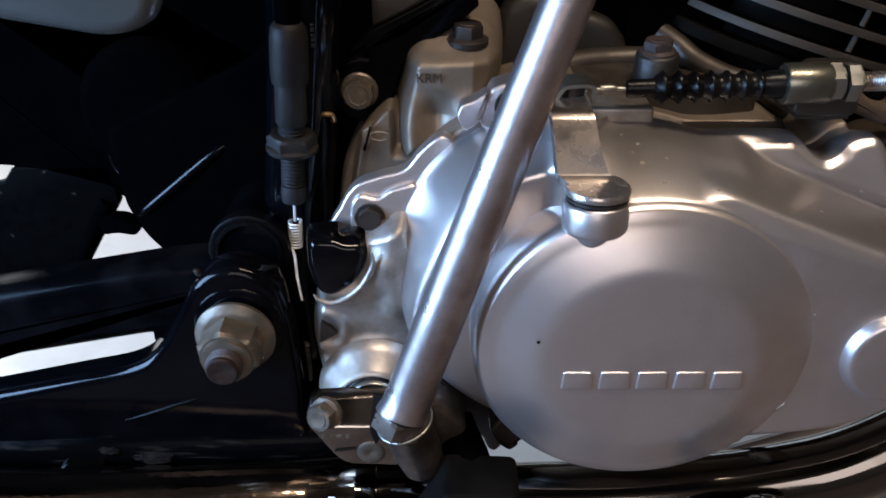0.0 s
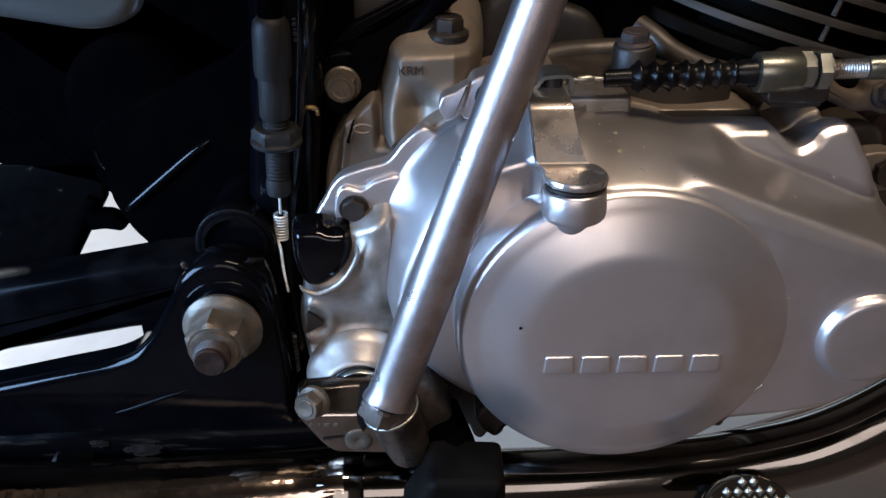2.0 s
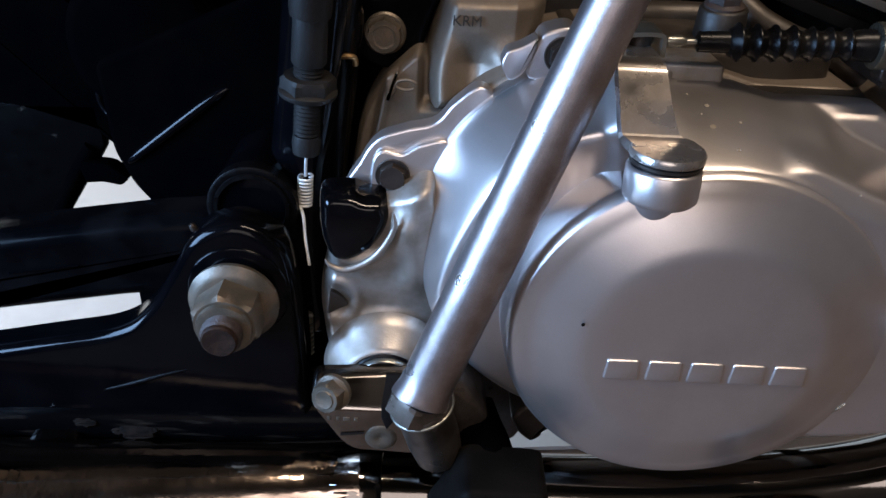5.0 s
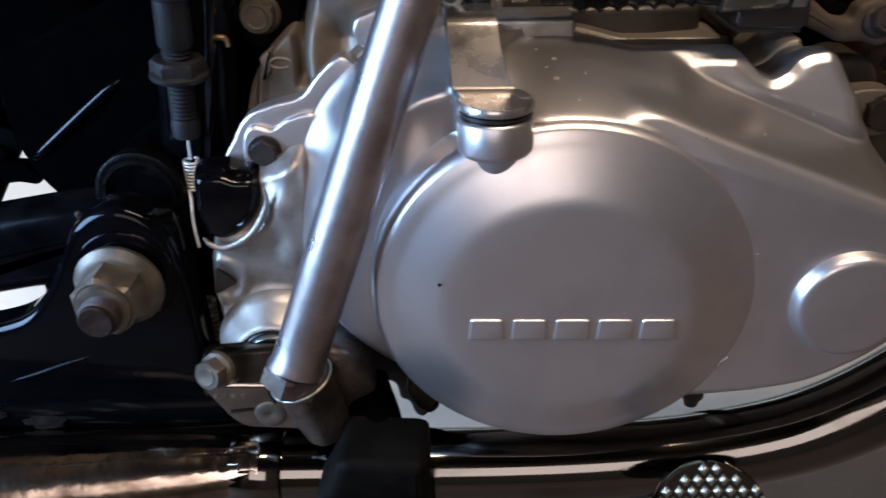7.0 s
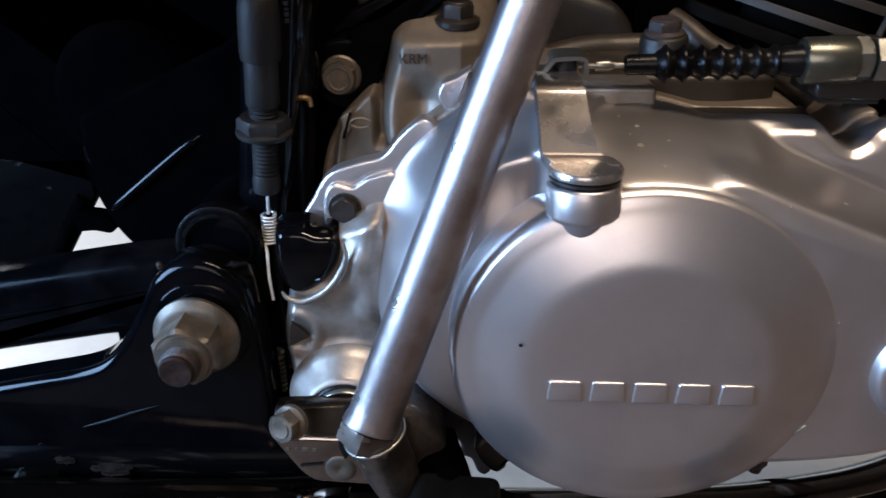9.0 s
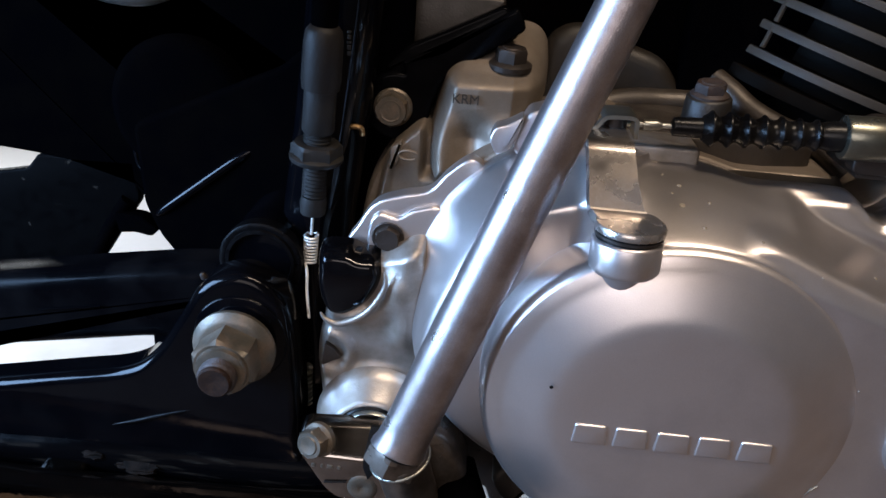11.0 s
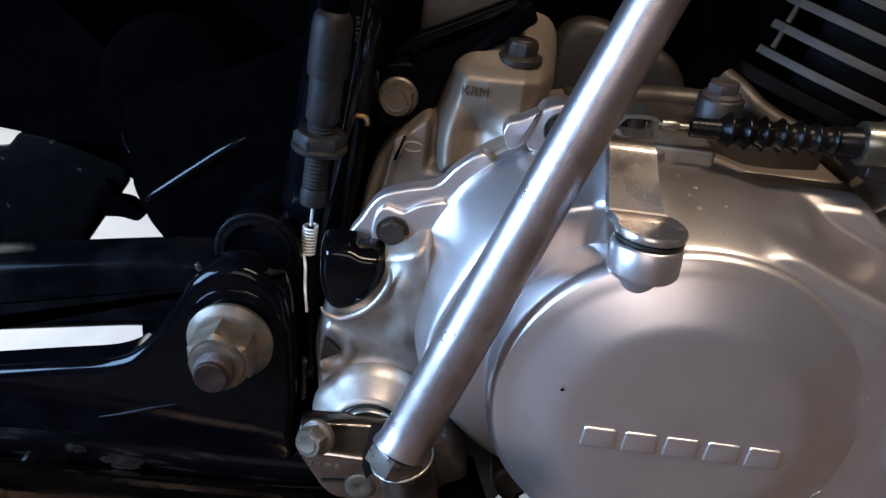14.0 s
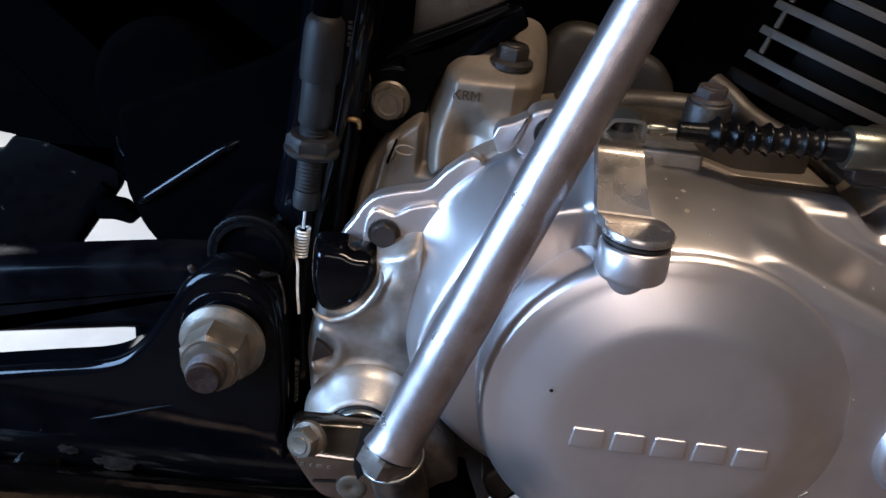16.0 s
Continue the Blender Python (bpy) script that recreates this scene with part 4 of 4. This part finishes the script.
# the slit's shade, likewise a dark strip on the face
part("clamp_slit", prism(rounded([(-0.0436, 0.2964), (-0.0350, 0.2976), (-0.0350, 0.2979), (-0.0436, 0.2967)], 0.0002, 3), 0.2462, 0.2480, 0.0001), MARK, kick, "shade of a slit as a dark strip")

# ---- motorcycle frame and pivot ----
chassis = base_thing("motorcycle_frame", (-0.085, 0.29, 0.26), "glossy black motorcycle frame with a swingarm pivot plate", "motorcycle frame")
plate_outline = spline([(-0.0645, 0.3500), (-0.0720, 0.3605), (-0.0840, 0.3650), (-0.0985, 0.3590), (-0.1080, 0.3440), (-0.1180, 0.3280), (-0.1320, 0.3165), (-0.1600, 0.3095), (-0.2200, 0.2970),
                        (-0.2900, 0.2880), (-0.2900, 0.2660), (-0.2000, 0.2700), (-0.1200, 0.2700), (-0.0640, 0.2720), (-0.0605, 0.2950), (-0.0612, 0.3250)], 8)
part("pivot_plate", prism(plate_outline, 0.2750, 0.2900, 0.0045, FLAT, 8), BLACK, chassis, "glossy black pressed pivot plate", 60)
part("pivot_washer", lathe([(0.0185, 0.0), (0.0185, 0.0008), (0.0180, 0.0012), (0.0004, 0.0013)], facing(-0.0835, 0.3375, 0.2755), 52), BLACK, chassis, "", 60)
part("pressed_crease", tube(spline([(-0.1420, 0.2755, 0.2875), (-0.1300, 0.2752, 0.2915), (-0.1170, 0.2752, 0.2965), (-0.1030, 0.2755, 0.3012)], 8, False), lambda t: 0.0010 * math.sqrt(max(0.02, 1 - (2 * t - 1) ** 2)), 16), DIRTY, chassis, "", 60)
part("cross_tube", tube([(-0.0820, 0.298, 0.3600), (-0.0820, 0.300, 0.3600), (-0.0820, 0.330, 0.3600), (-0.082, 0.36, 0.36)], 0.0165, 36), BLACK, chassis, "", 60)
part("tube_end_ring", lathe([(0.0170, 0.0), (0.0170, 0.006), (0.0160, 0.0066), (0.0145, 0.0064), (0.0142, 0.0072), (0.0128, 0.0074), (0.0124, 0.0060), (0.0004, 0.0058)], facing(-0.0820, 0.3600, 0.3040), 44), DIRTY, chassis, "dusty tube end")
part("down_tube", tube(spline([(-0.062, 0.318, 0.30), (-0.064, 0.320, 0.36), (-0.058, 0.322, 0.42), (-0.052, 0.325, 0.50), (-0.05, 0.33, 0.60)], 8, False), 0.0150, 28), BLACK, chassis)
part("seat_tube", tube(spline([(-0.1425, 0.3378, 0.3578), (-0.1320, 0.3372, 0.3663), (-0.1180, 0.3370, 0.3775), (-0.1060, 0.3375, 0.3868), (-0.0960, 0.3385, 0.3940)], 8, False), lambda t: 0.0023 * math.sqrt(max(0.01, 1 - (2 * t - 1) ** 6)), 20), BLACK, chassis)
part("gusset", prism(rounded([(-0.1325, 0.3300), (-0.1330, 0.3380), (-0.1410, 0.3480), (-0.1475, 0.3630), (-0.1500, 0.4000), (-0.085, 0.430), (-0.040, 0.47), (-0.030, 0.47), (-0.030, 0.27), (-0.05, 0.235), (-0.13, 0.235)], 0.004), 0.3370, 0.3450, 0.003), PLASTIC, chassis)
part("lower_plate", prism(rounded([(-0.45, 0.225), (-0.45, 0.285), (-0.06, 0.285), (-0.045, 0.30), (-0.02, 0.295), (-0.01, 0.268), (-0.01, 0.225)], 0.006), 0.2900, 0.2980, 0.003), SCUFF, chassis, "scuffed black lower plate")
part("lower_rail", tube(spline([(-0.36, 0.285, 0.262), (-0.25, 0.283, 0.266), (-0.15, 0.282, 0.270), (-0.06, 0.283, 0.272), (-0.03, 0.290, 0.272), (-0.012, 0.300, 0.274)], 8, False), 0.0110, 24), SCUFF, chassis, "scuffed black lower rail with dried mud")
part("stand_leg", tube(spline([(-0.12, 0.300, 0.240), (-0.12, 0.330, 0.180), (-0.125, 0.350, 0.090), (-0.13, 0.360, 0.0)], 8, False), 0.011, 20), SATIN, chassis, "black stand leg")
# small illegible label on the tube
for i, (a, b) in enumerate(((0.0, 0.0016), (0.0022, 0.0038), (0.0044, 0.0052), (0.0060, 0.0076), (0.0082, 0.0090))):
    part("label_bar", prism(rounded([(-0.0507, 0.4440 + a), (-0.0493, 0.4440 + a), (-0.0493, 0.4440 + b), (-0.0507, 0.4440 + b)], 0.0002, 3), 0.3078, 0.3100, 0.0001), GREYRUB, chassis)
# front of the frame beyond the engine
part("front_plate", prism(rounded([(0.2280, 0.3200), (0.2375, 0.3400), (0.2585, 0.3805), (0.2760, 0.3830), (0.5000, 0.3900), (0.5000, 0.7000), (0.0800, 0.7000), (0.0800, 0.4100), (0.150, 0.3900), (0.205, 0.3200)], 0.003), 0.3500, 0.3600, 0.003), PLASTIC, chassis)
part("front_down_tube", tube([(0.205, 0.335, 0.36), (0.225, 0.333, 0.42), (0.250, 0.330, 0.50), (0.28, 0.33, 0.60)], 0.0130, 24), SATIN, chassis)
part("stay_end", tube([(0.2480, 0.346, 0.4000), (0.270, 0.346, 0.3960), (0.320, 0.346, 0.392), (0.40, 0.346, 0.390)], 0.0120, 24), DARKALU, chassis, "dull grey stay end")
bolt((0.2560, 0.3350, 0.3990), (-0.2, -0.9, -0.4), chassis, BRASS, 0.0060, 0.0070, 0.0046, "bolt", "small brass-coloured bolt")
# engine mount plate and straps
ring = [(-0.0338 + 0.0138 * math.cos(a), 0.4215 + 0.0138 * math.sin(a)) for a in np.linspace(radians(75), radians(340), 22)]
part("mount_plate", prism(rounded(ring + [(-0.0190, 0.4250), (-0.0160, 0.4330), (0.0150, 0.4560), (0.0110, 0.4640), (-0.0180, 0.4450), (-0.0330, 0.4400)], 0.002, 4), 0.3270, 0.3330, 0.0015), SATIN, chassis, "black engine mount plate")
part("mount_strap", prism(rounded([(-0.0400, 0.4350), (-0.0313, 0.4447), (-0.0136, 0.4534), (0.0060, 0.4635), (0.0110, 0.4590), (-0.0047, 0.4523), (-0.0258, 0.4395), (-0.0320, 0.4320)], 0.002), 0.3340, 0.3400, 0.0015), SATIN, chassis, "black engine mount strap")
part("mount_strap", prism(rounded([(-0.0215, 0.4345), (-0.0035, 0.4480), (0.0080, 0.4565), (0.0125, 0.4520), (-0.0010, 0.4425), (-0.0175, 0.4305)], 0.002), 0.3345, 0.3395, 0.0015), SATIN, chassis, "black engine mount strap")
part("back_plate", prism(rounded([(-0.0330, 0.4330), (-0.0332, 0.4640), (0.0060, 0.4640), (0.0060, 0.4380)], 0.002), 0.3480, 0.3540, 0.0015), DARKCAST, chassis, "dark brown plate behind the straps")
m = facing(-0.0350, 0.4213, 0.3272) @ Matrix.Scale(0.92, 4)
mount = part("mount_bolt", merged(lathe([(0.0086, 0.0), (0.0086, 0.0012), (0.0078, 0.0020), (0.0004, 0.0020)], m, 36), hexagon(0.0130, m, 0.0062, 0.0012, 0.0012)), STEEL, chassis, "tarnished engine mount bolt", 30)
part("head_dimple", lathe([(0.0050, 0.0070), (0.0047, 0.0076), (0.0038, 0.0074), (0.0004, 0.0073)], m, 28), STEEL, mount)
# swingarm pivot nut: flange, hexagon, threaded stud
m = along((0.0, -1, -0.03), (-0.0838, 0.2700, 0.3372))
nut = part("pivot_nut", merged(lathe([(0.0150, -0.001), (0.0160, 0.0004), (0.0162, 0.0022), (0.0140, 0.0042), (0.0120, 0.0050), (0.0004, 0.0052)], m, 48),
                               hexagon(0.0215, m @ Euler((0, 0, radians(8))).to_matrix().to_4x4(), 0.0125, 0.0016, 0.0040)), STEEL, chassis, "tarnished flanged pivot nut", 28)
part("nut_collar", lathe([(0.0098, 0.0160), (0.0094, 0.0182), (0.0080, 0.0186), (0.0004, 0.0186)], m, 36), STEEL, nut)
part("stud", thread(0.0072, 0.0172, 0.0232, m, 0.0020, 30), RUST, nut, "rusty threaded stud end", 25)
part("stud_face", lathe([(0.0062, 0.0226), (0.0062, 0.0244), (0.0056, 0.0250), (0.0030, 0.0247), (0.0004, 0.0245)], m, 28), DARKRUST, nut, "rusty stud face")
ribs = [Vector((-0.0640 + 0.0028 * math.cos(2 * math.pi * 8 * t), 0.2985 + 0.0028 * math.sin(2 * math.pi * 8 * t), 0.3120 - 0.0180 * t)) for t in np.linspace(0, 1, 8 * 14)]
part("return_spring", tube(ribs, 0.0010, 8), ZINC, chassis, "dull return spring", 60)
part("wire_clip", tube(spline([(-0.0510, 0.3120, 0.4150), (-0.0480, 0.3105, 0.4165), (-0.0450, 0.3110, 0.4160), (-0.0445, 0.3120, 0.4130)], 6, False), 0.0011, 8), BRASS, chassis, "small brass-coloured clip")
part("grease_nipple", lathe([(0.0014, 0.0), (0.0012, 0.002), (0.0006, 0.0026)], along((-0.3, -0.3, 0.9), (-0.1005, 0.2850, 0.3572)), 12), DARKSTEEL, chassis)

# ---- swingarm ----
swing = base_thing("swingarm", (-0.20, 0.315, 0.31), "glossy black rear swingarm", "swingarm")
arm_outline = rounded([(-0.0620, 0.3330), (-0.0660, 0.3590), (-0.1180, 0.3545), (-0.2500, 0.3310), (-0.4200, 0.3000), (-0.4200, 0.2600), (-0.2500, 0.2950), (-0.2150, 0.2930), (-0.2150, 0.3015), (-0.1290, 0.3178), (-0.0900, 0.3150)], 0.008, 6)
part("weld_seam", tube([(-0.1500, 0.2950, 0.3330), (-0.160, 0.2950, 0.3312), (-0.178, 0.2950, 0.3280)], 0.0004, 8), BLACK, swing)
part("pivot_bush", lathe([(0.0180, -0.004), (0.0180, 0.002), (0.0170, 0.0028), (0.0004, 0.0028)], facing(-0.0838, 0.3372, 0.2945), 40), BLACK, swing)
part("arm_web", prism(rounded([(-0.1300, 0.2950), (-0.1300, 0.3300), (-0.0900, 0.3300), (-0.0900, 0.2950)], 0.002), 0.2985, 0.3040, 0.001), SATIN, swing)
part("arm_beam", prism(arm_outline, 0.2960, 0.3150, 0.0080, FLAT, 6), SATIN, swing, "", 60)

# ---- dark parts behind the frame ----
airbox = base_thing("air_box", (-0.14, 0.39, 0.40), "dull black plastic air box behind the frame", "air box")
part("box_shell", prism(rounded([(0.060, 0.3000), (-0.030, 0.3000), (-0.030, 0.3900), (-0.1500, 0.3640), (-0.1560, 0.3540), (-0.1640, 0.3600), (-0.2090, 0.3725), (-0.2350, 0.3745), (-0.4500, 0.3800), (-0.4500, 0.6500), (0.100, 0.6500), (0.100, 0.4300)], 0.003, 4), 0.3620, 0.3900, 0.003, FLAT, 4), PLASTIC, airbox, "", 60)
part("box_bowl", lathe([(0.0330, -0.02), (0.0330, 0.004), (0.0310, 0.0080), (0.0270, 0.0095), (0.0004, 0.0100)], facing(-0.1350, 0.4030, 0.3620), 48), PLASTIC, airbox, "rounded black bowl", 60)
part("bowl_rim", tube(spline([(-0.1600, 0.3600, 0.3840), (-0.1545, 0.3500, 0.3780), (-0.1475, 0.3450, 0.3745), (-0.1375, 0.3440, 0.3732), (-0.1280, 0.3450, 0.3770), (-0.1205, 0.3520, 0.3850)], 8, False), 0.0010, 10), SATIN, airbox, "rounded lower rim")
guard = base_thing("rear_mudguard", (-0.27, 0.40, 0.33), "black mud-spattered rear guard", "mudguard")
part("guard_panel", prism(rounded([(-0.1605, 0.3545), (-0.1835, 0.3190), (-0.2000, 0.2800), (-0.4500, 0.2600), (-0.4500, 0.3560), (-0.2350, 0.3610), (-0.2160, 0.3650), (-0.2100, 0.3725), (-0.1620, 0.3740)], 0.002, 4), 0.3620, 0.3665, 0.0015, FLAT, 4), SPATTER, guard, "", 60)
part("guard_lip", tube([(-0.1665, 0.362, 0.3540), (-0.177, 0.362, 0.338), (-0.187, 0.362, 0.319)], 0.0038, 12), PLASTIC, guard)
part("clip", prism(rounded([(-0.1720, 0.3490), (-0.1580, 0.3480), (-0.1500, 0.3420), (-0.1540, 0.3380), (-0.1620, 0.3395), (-0.1700, 0.3385)], 0.002), 0.3560, 0.3640, 0.001), PLASTIC, guard, "black clip")

side = base_thing("side_cover", (-0.18, 0.22, 0.47), "grey plastic side cover with a rounded lower corner", "side cover")
part("panel", prism(rounded([(-0.0735, 0.6500), (-0.0755, 0.4740), (-0.0880, 0.4688), (-0.1255, 0.4752), (-0.3000, 0.5050), (-0.3000, 0.6500)], 0.009, 8), 0.2150, 0.2230, 0.004, FLAT, 5), GREYPANEL, side, "", 60)
part("mounting_peg", tube([(-0.1500, 0.2220, 0.5800), (-0.1500, 0.2900, 0.5800), (-0.1500, 0.3640, 0.5800)], 0.0070, 16), PLASTIC, side)

# ---- brake light switch hanging beside the frame ----
switch = base_thing("brake_switch", (-0.061, 0.301, 0.335), "grey brake light switch with lock nut and pull spring", "switch")
SW = lambda z: Vector((-0.0606 + 0.068 * (z - 0.40), 0.3015 - 0.075 * (z - 0.40), z))
SD = SW(1.4) - SW(0.4)
m = along(SD, SW(0.4045))
part("cable", tube(spline([SW(0.446), SW(0.470), SW(0.50), (-0.045, 0.30, 0.56), (-0.03, 0.31, 0.62)], 8, False), 0.0048, 18), PLASTIC, switch, "black cable sheath")
part("boot", lathe([(0.0052, 0.0280), (0.0070, 0.0288), (0.0074, 0.0320), (0.0072, 0.0460), (0.0066, 0.0500), (0.0050, 0.0520), (0.0040, 0.0522)], m, 36), BROWNRUB, switch, "dusty brown rubber boot", 50)
part("body", lathe([(0.0058, 0.0120), (0.0062, 0.0128), (0.0060, 0.0285)], m, 32), GREYRUB, switch, "", 50)
part("thread_upper", thread(0.0054, 0.0065, 0.0125, m, 0.0014, 26), GREYRUB, switch, "", 25)
part("lock_nut", merged(lathe([(0.0055, 0.0000), (0.0100, 0.0004), (0.0104, 0.0012), (0.0104, 0.0022), (0.0090, 0.0030), (0.0055, 0.0032)], m, 36), hexagon(0.0172, m, 0.0060, 0.0012, 0.0015)), GREYRUB, switch, "dull grey lock nut", 30)
part("thread_lower", thread(0.0050, -0.0150, 0.0004, m, 0.0016, 26), GREYRUB, switch, "", 25)
part("plunger_cap", lathe([(0.0020, -0.0228), (0.0050, -0.0224), (0.0054, -0.0180), (0.0048, -0.0150), (0.0020, -0.0148)], m, 28), GREYRUB, switch, "", 50)
coil = [SW(0.3722 - 0.0125 * t) + Vector((0.0026 * math.cos(2 * math.pi * 9 * t), 0.0026 * math.sin(2 * math.pi * 9 * t), 0)) for t in np.linspace(0, 1, 9 * 14)]
part("spring_coil", tube(coil, 0.00055, 8), SPRING, switch, "pale coil spring", 60)
part("spring_hook", merged(tube([SW(0.3835), SW(0.378), SW(0.3720)], 0.0006, 8), tube(spline([SW(0.3600) + Vector((-0.0022, 0, 0)), (-0.0628, 0.2975, 0.3580), (-0.0614, 0.2920, 0.3510), (-0.0596, 0.2885, 0.3420)], 6, False), 0.0006, 8)), SPRING, switch)

# ---- exhaust ----
exhaust = base_thing("exhaust_pipe", (0.07, 0.255, 0.24), "polished chrome exhaust pipe curving under the engine", "exhaust pipe")
pipe_path = spline([(0.200, 0.330, 0.520), (0.245, 0.310, 0.550), (0.295, 0.275, 0.540), (0.316, 0.245, 0.490), (0.290, 0.246, 0.430), (0.2600, 0.248, 0.386), (0.2324, 0.250, 0.3479), (0.2074, 0.254, 0.3090), (0.175, 0.256, 0.2825),
                    (0.1378, 0.257, 0.2695), (0.098, 0.257, 0.2640), (0.0562, 0.257, 0.2612), (0.010, 0.257, 0.2600), (-0.030, 0.257, 0.2590)], 10, False)
part("header_pipe", tube(pipe_path, 0.0152, 44), CHROME, exhaust, "polished chrome bend", 60)
part("pipe_collar", lathe([(0.0160, -0.010), (0.0166, -0.0095), (0.0168, 0.0), (0.0166, 0.0095), (0.0160, 0.010)], along((1, 0, 0.03), (-0.038, 0.257, 0.2590)), 36), CHROME, exhaust, "", 60)
part("muffler_pipe", tube(spline([(-0.036, 0.257, 0.2600), (-0.07, 0.256, 0.2570), (-0.12, 0.254, 0.2520), (-0.18, 0.250, 0.2480), (-0.26, 0.246, 0.2500), (-0.40, 0.240, 0.2560)], 10, False), lambda t: 0.0162 + 0.0138 * min(1, max(0, (t - 0.12) * 1.6)), 40), OLDCHROME, exhaust, "dirty chrome muffler with rust specks", 60)

part("hanger", prism(rounded([(-0.170, 0.235), (-0.150, 0.235), (-0.150, 0.270), (-0.170, 0.270)], 0.004), 0.262, 0.3080, 0.001), GRIME, exhaust)
# the muffler's long highlight, put in as a thin bright strip
part("scratch_and_glint", tube(spline([(-0.1490, 0.2600, 0.2690), (-0.1310, 0.2592, 0.2694), (-0.1120, 0.2580, 0.2708)], 6, False), lambda t: 0.0002 + 0.0006 * math.sin(math.pi * t), 8), SPRING, exhaust, "bright line: cover scratch, muffler highlight", 60)
for x, y, z, r in ((-0.1270, 0.2705, 0.2735, 0.0050), (-0.1345, 0.2710, 0.2730, 0.0026), (-0.1480, 0.2715, 0.2760, 0.0030)):
    rim = [((r * (1 + 0.45 * noise.noise((math.cos(a) * 2 + x * 900, math.sin(a) * 2, 0)))) * math.cos(a) * 1.5, r * (0.62 + 0.3 * noise.noise((math.cos(a) * 3, math.sin(a) * 3 + x * 700, 1))) * math.sin(a)) for a in np.linspace(0, 2 * math.pi, 36, endpoint=False)]
    part("rust_flake", prism(rim, -0.0006, 0.004, 0.0005, along((0, 0.75, -0.65), (x, y, z - 0.002)), 2), RUSTY, exhaust, "flaking brown rust", 30)

# ---- foot peg and brake pedal ----
peg = base_thing("foot_peg", (0.0, 0.22, 0.235), "black rubber foot peg", "foot peg")
part("peg_rubber", prism(rounded([(0.0000, 0.3010), (0.0290, 0.2995), (0.0300, 0.2300), (-0.0120, 0.2300), (-0.0110, 0.2760), (-0.0060, 0.2850)], 0.004), 0.2160, 0.2400, 0.0040, FLAT, 5), FIN, peg, "worn black rubber block", 50)
for z in (0.2480, 0.2600, 0.2720):
    part("tread_rib", tube([(-0.0080, 0.2162, z), (0.0100, 0.2158, z + 0.0008), (0.0270, 0.2162, z + 0.0016)], 0.0012, 8), RUBBER, peg)
part("peg_stem", tube(spline([(0.0040, 0.262, 0.3000), (0.0060, 0.256, 0.2960), (0.0090, 0.246, 0.2930), (0.0120, 0.232, 0.2880)], 8, False), lambda t: 0.0085 + 0.002 * t, 20), PLASTIC, peg, "black stem")
PAD = (0.1245, 0.2140, 0.2765)
pedal = base_thing("brake_pedal", (0.138, 0.245, 0.235), "chromed brake pedal with a knurled round pad", "brake pedal")
m = along((0.02, -0.80, 0.60), PAD)
pad = part("pad", lathe([(0.0150, -0.008), (0.0200, -0.006), (0.0208, -0.001), (0.0200, 0.0012), (0.0004, 0.0012)], m, 48), CHROME, pedal, "round pad", 50)
for i in range(-5, 6):
    for j in range(-5, 6):
        px, py = 0.0043 * i + (0.00215 if j % 2 else 0), 0.0036 * j
        if math.hypot(px, py) < 0.0188:
            mm = m @ Matrix.Translation((px, py, 0.0010))
            part("stud", lathe([(0.0022, 0.0), (0.0012, 0.0016), (0.0004, 0.0019)], mm, 4), ZINC, pad)
part("pedal_arm", tube(spline([(0.1245, 0.2190, 0.2710), (0.126, 0.226, 0.2450), (0.120, 0.250, 0.2250), (0.080, 0.280, 0.2150), (0.03, 0.290, 0.2250), (-0.02, 0.294, 0.245)], 8, False), 0.0060, 18), DARKSTEEL, pedal)

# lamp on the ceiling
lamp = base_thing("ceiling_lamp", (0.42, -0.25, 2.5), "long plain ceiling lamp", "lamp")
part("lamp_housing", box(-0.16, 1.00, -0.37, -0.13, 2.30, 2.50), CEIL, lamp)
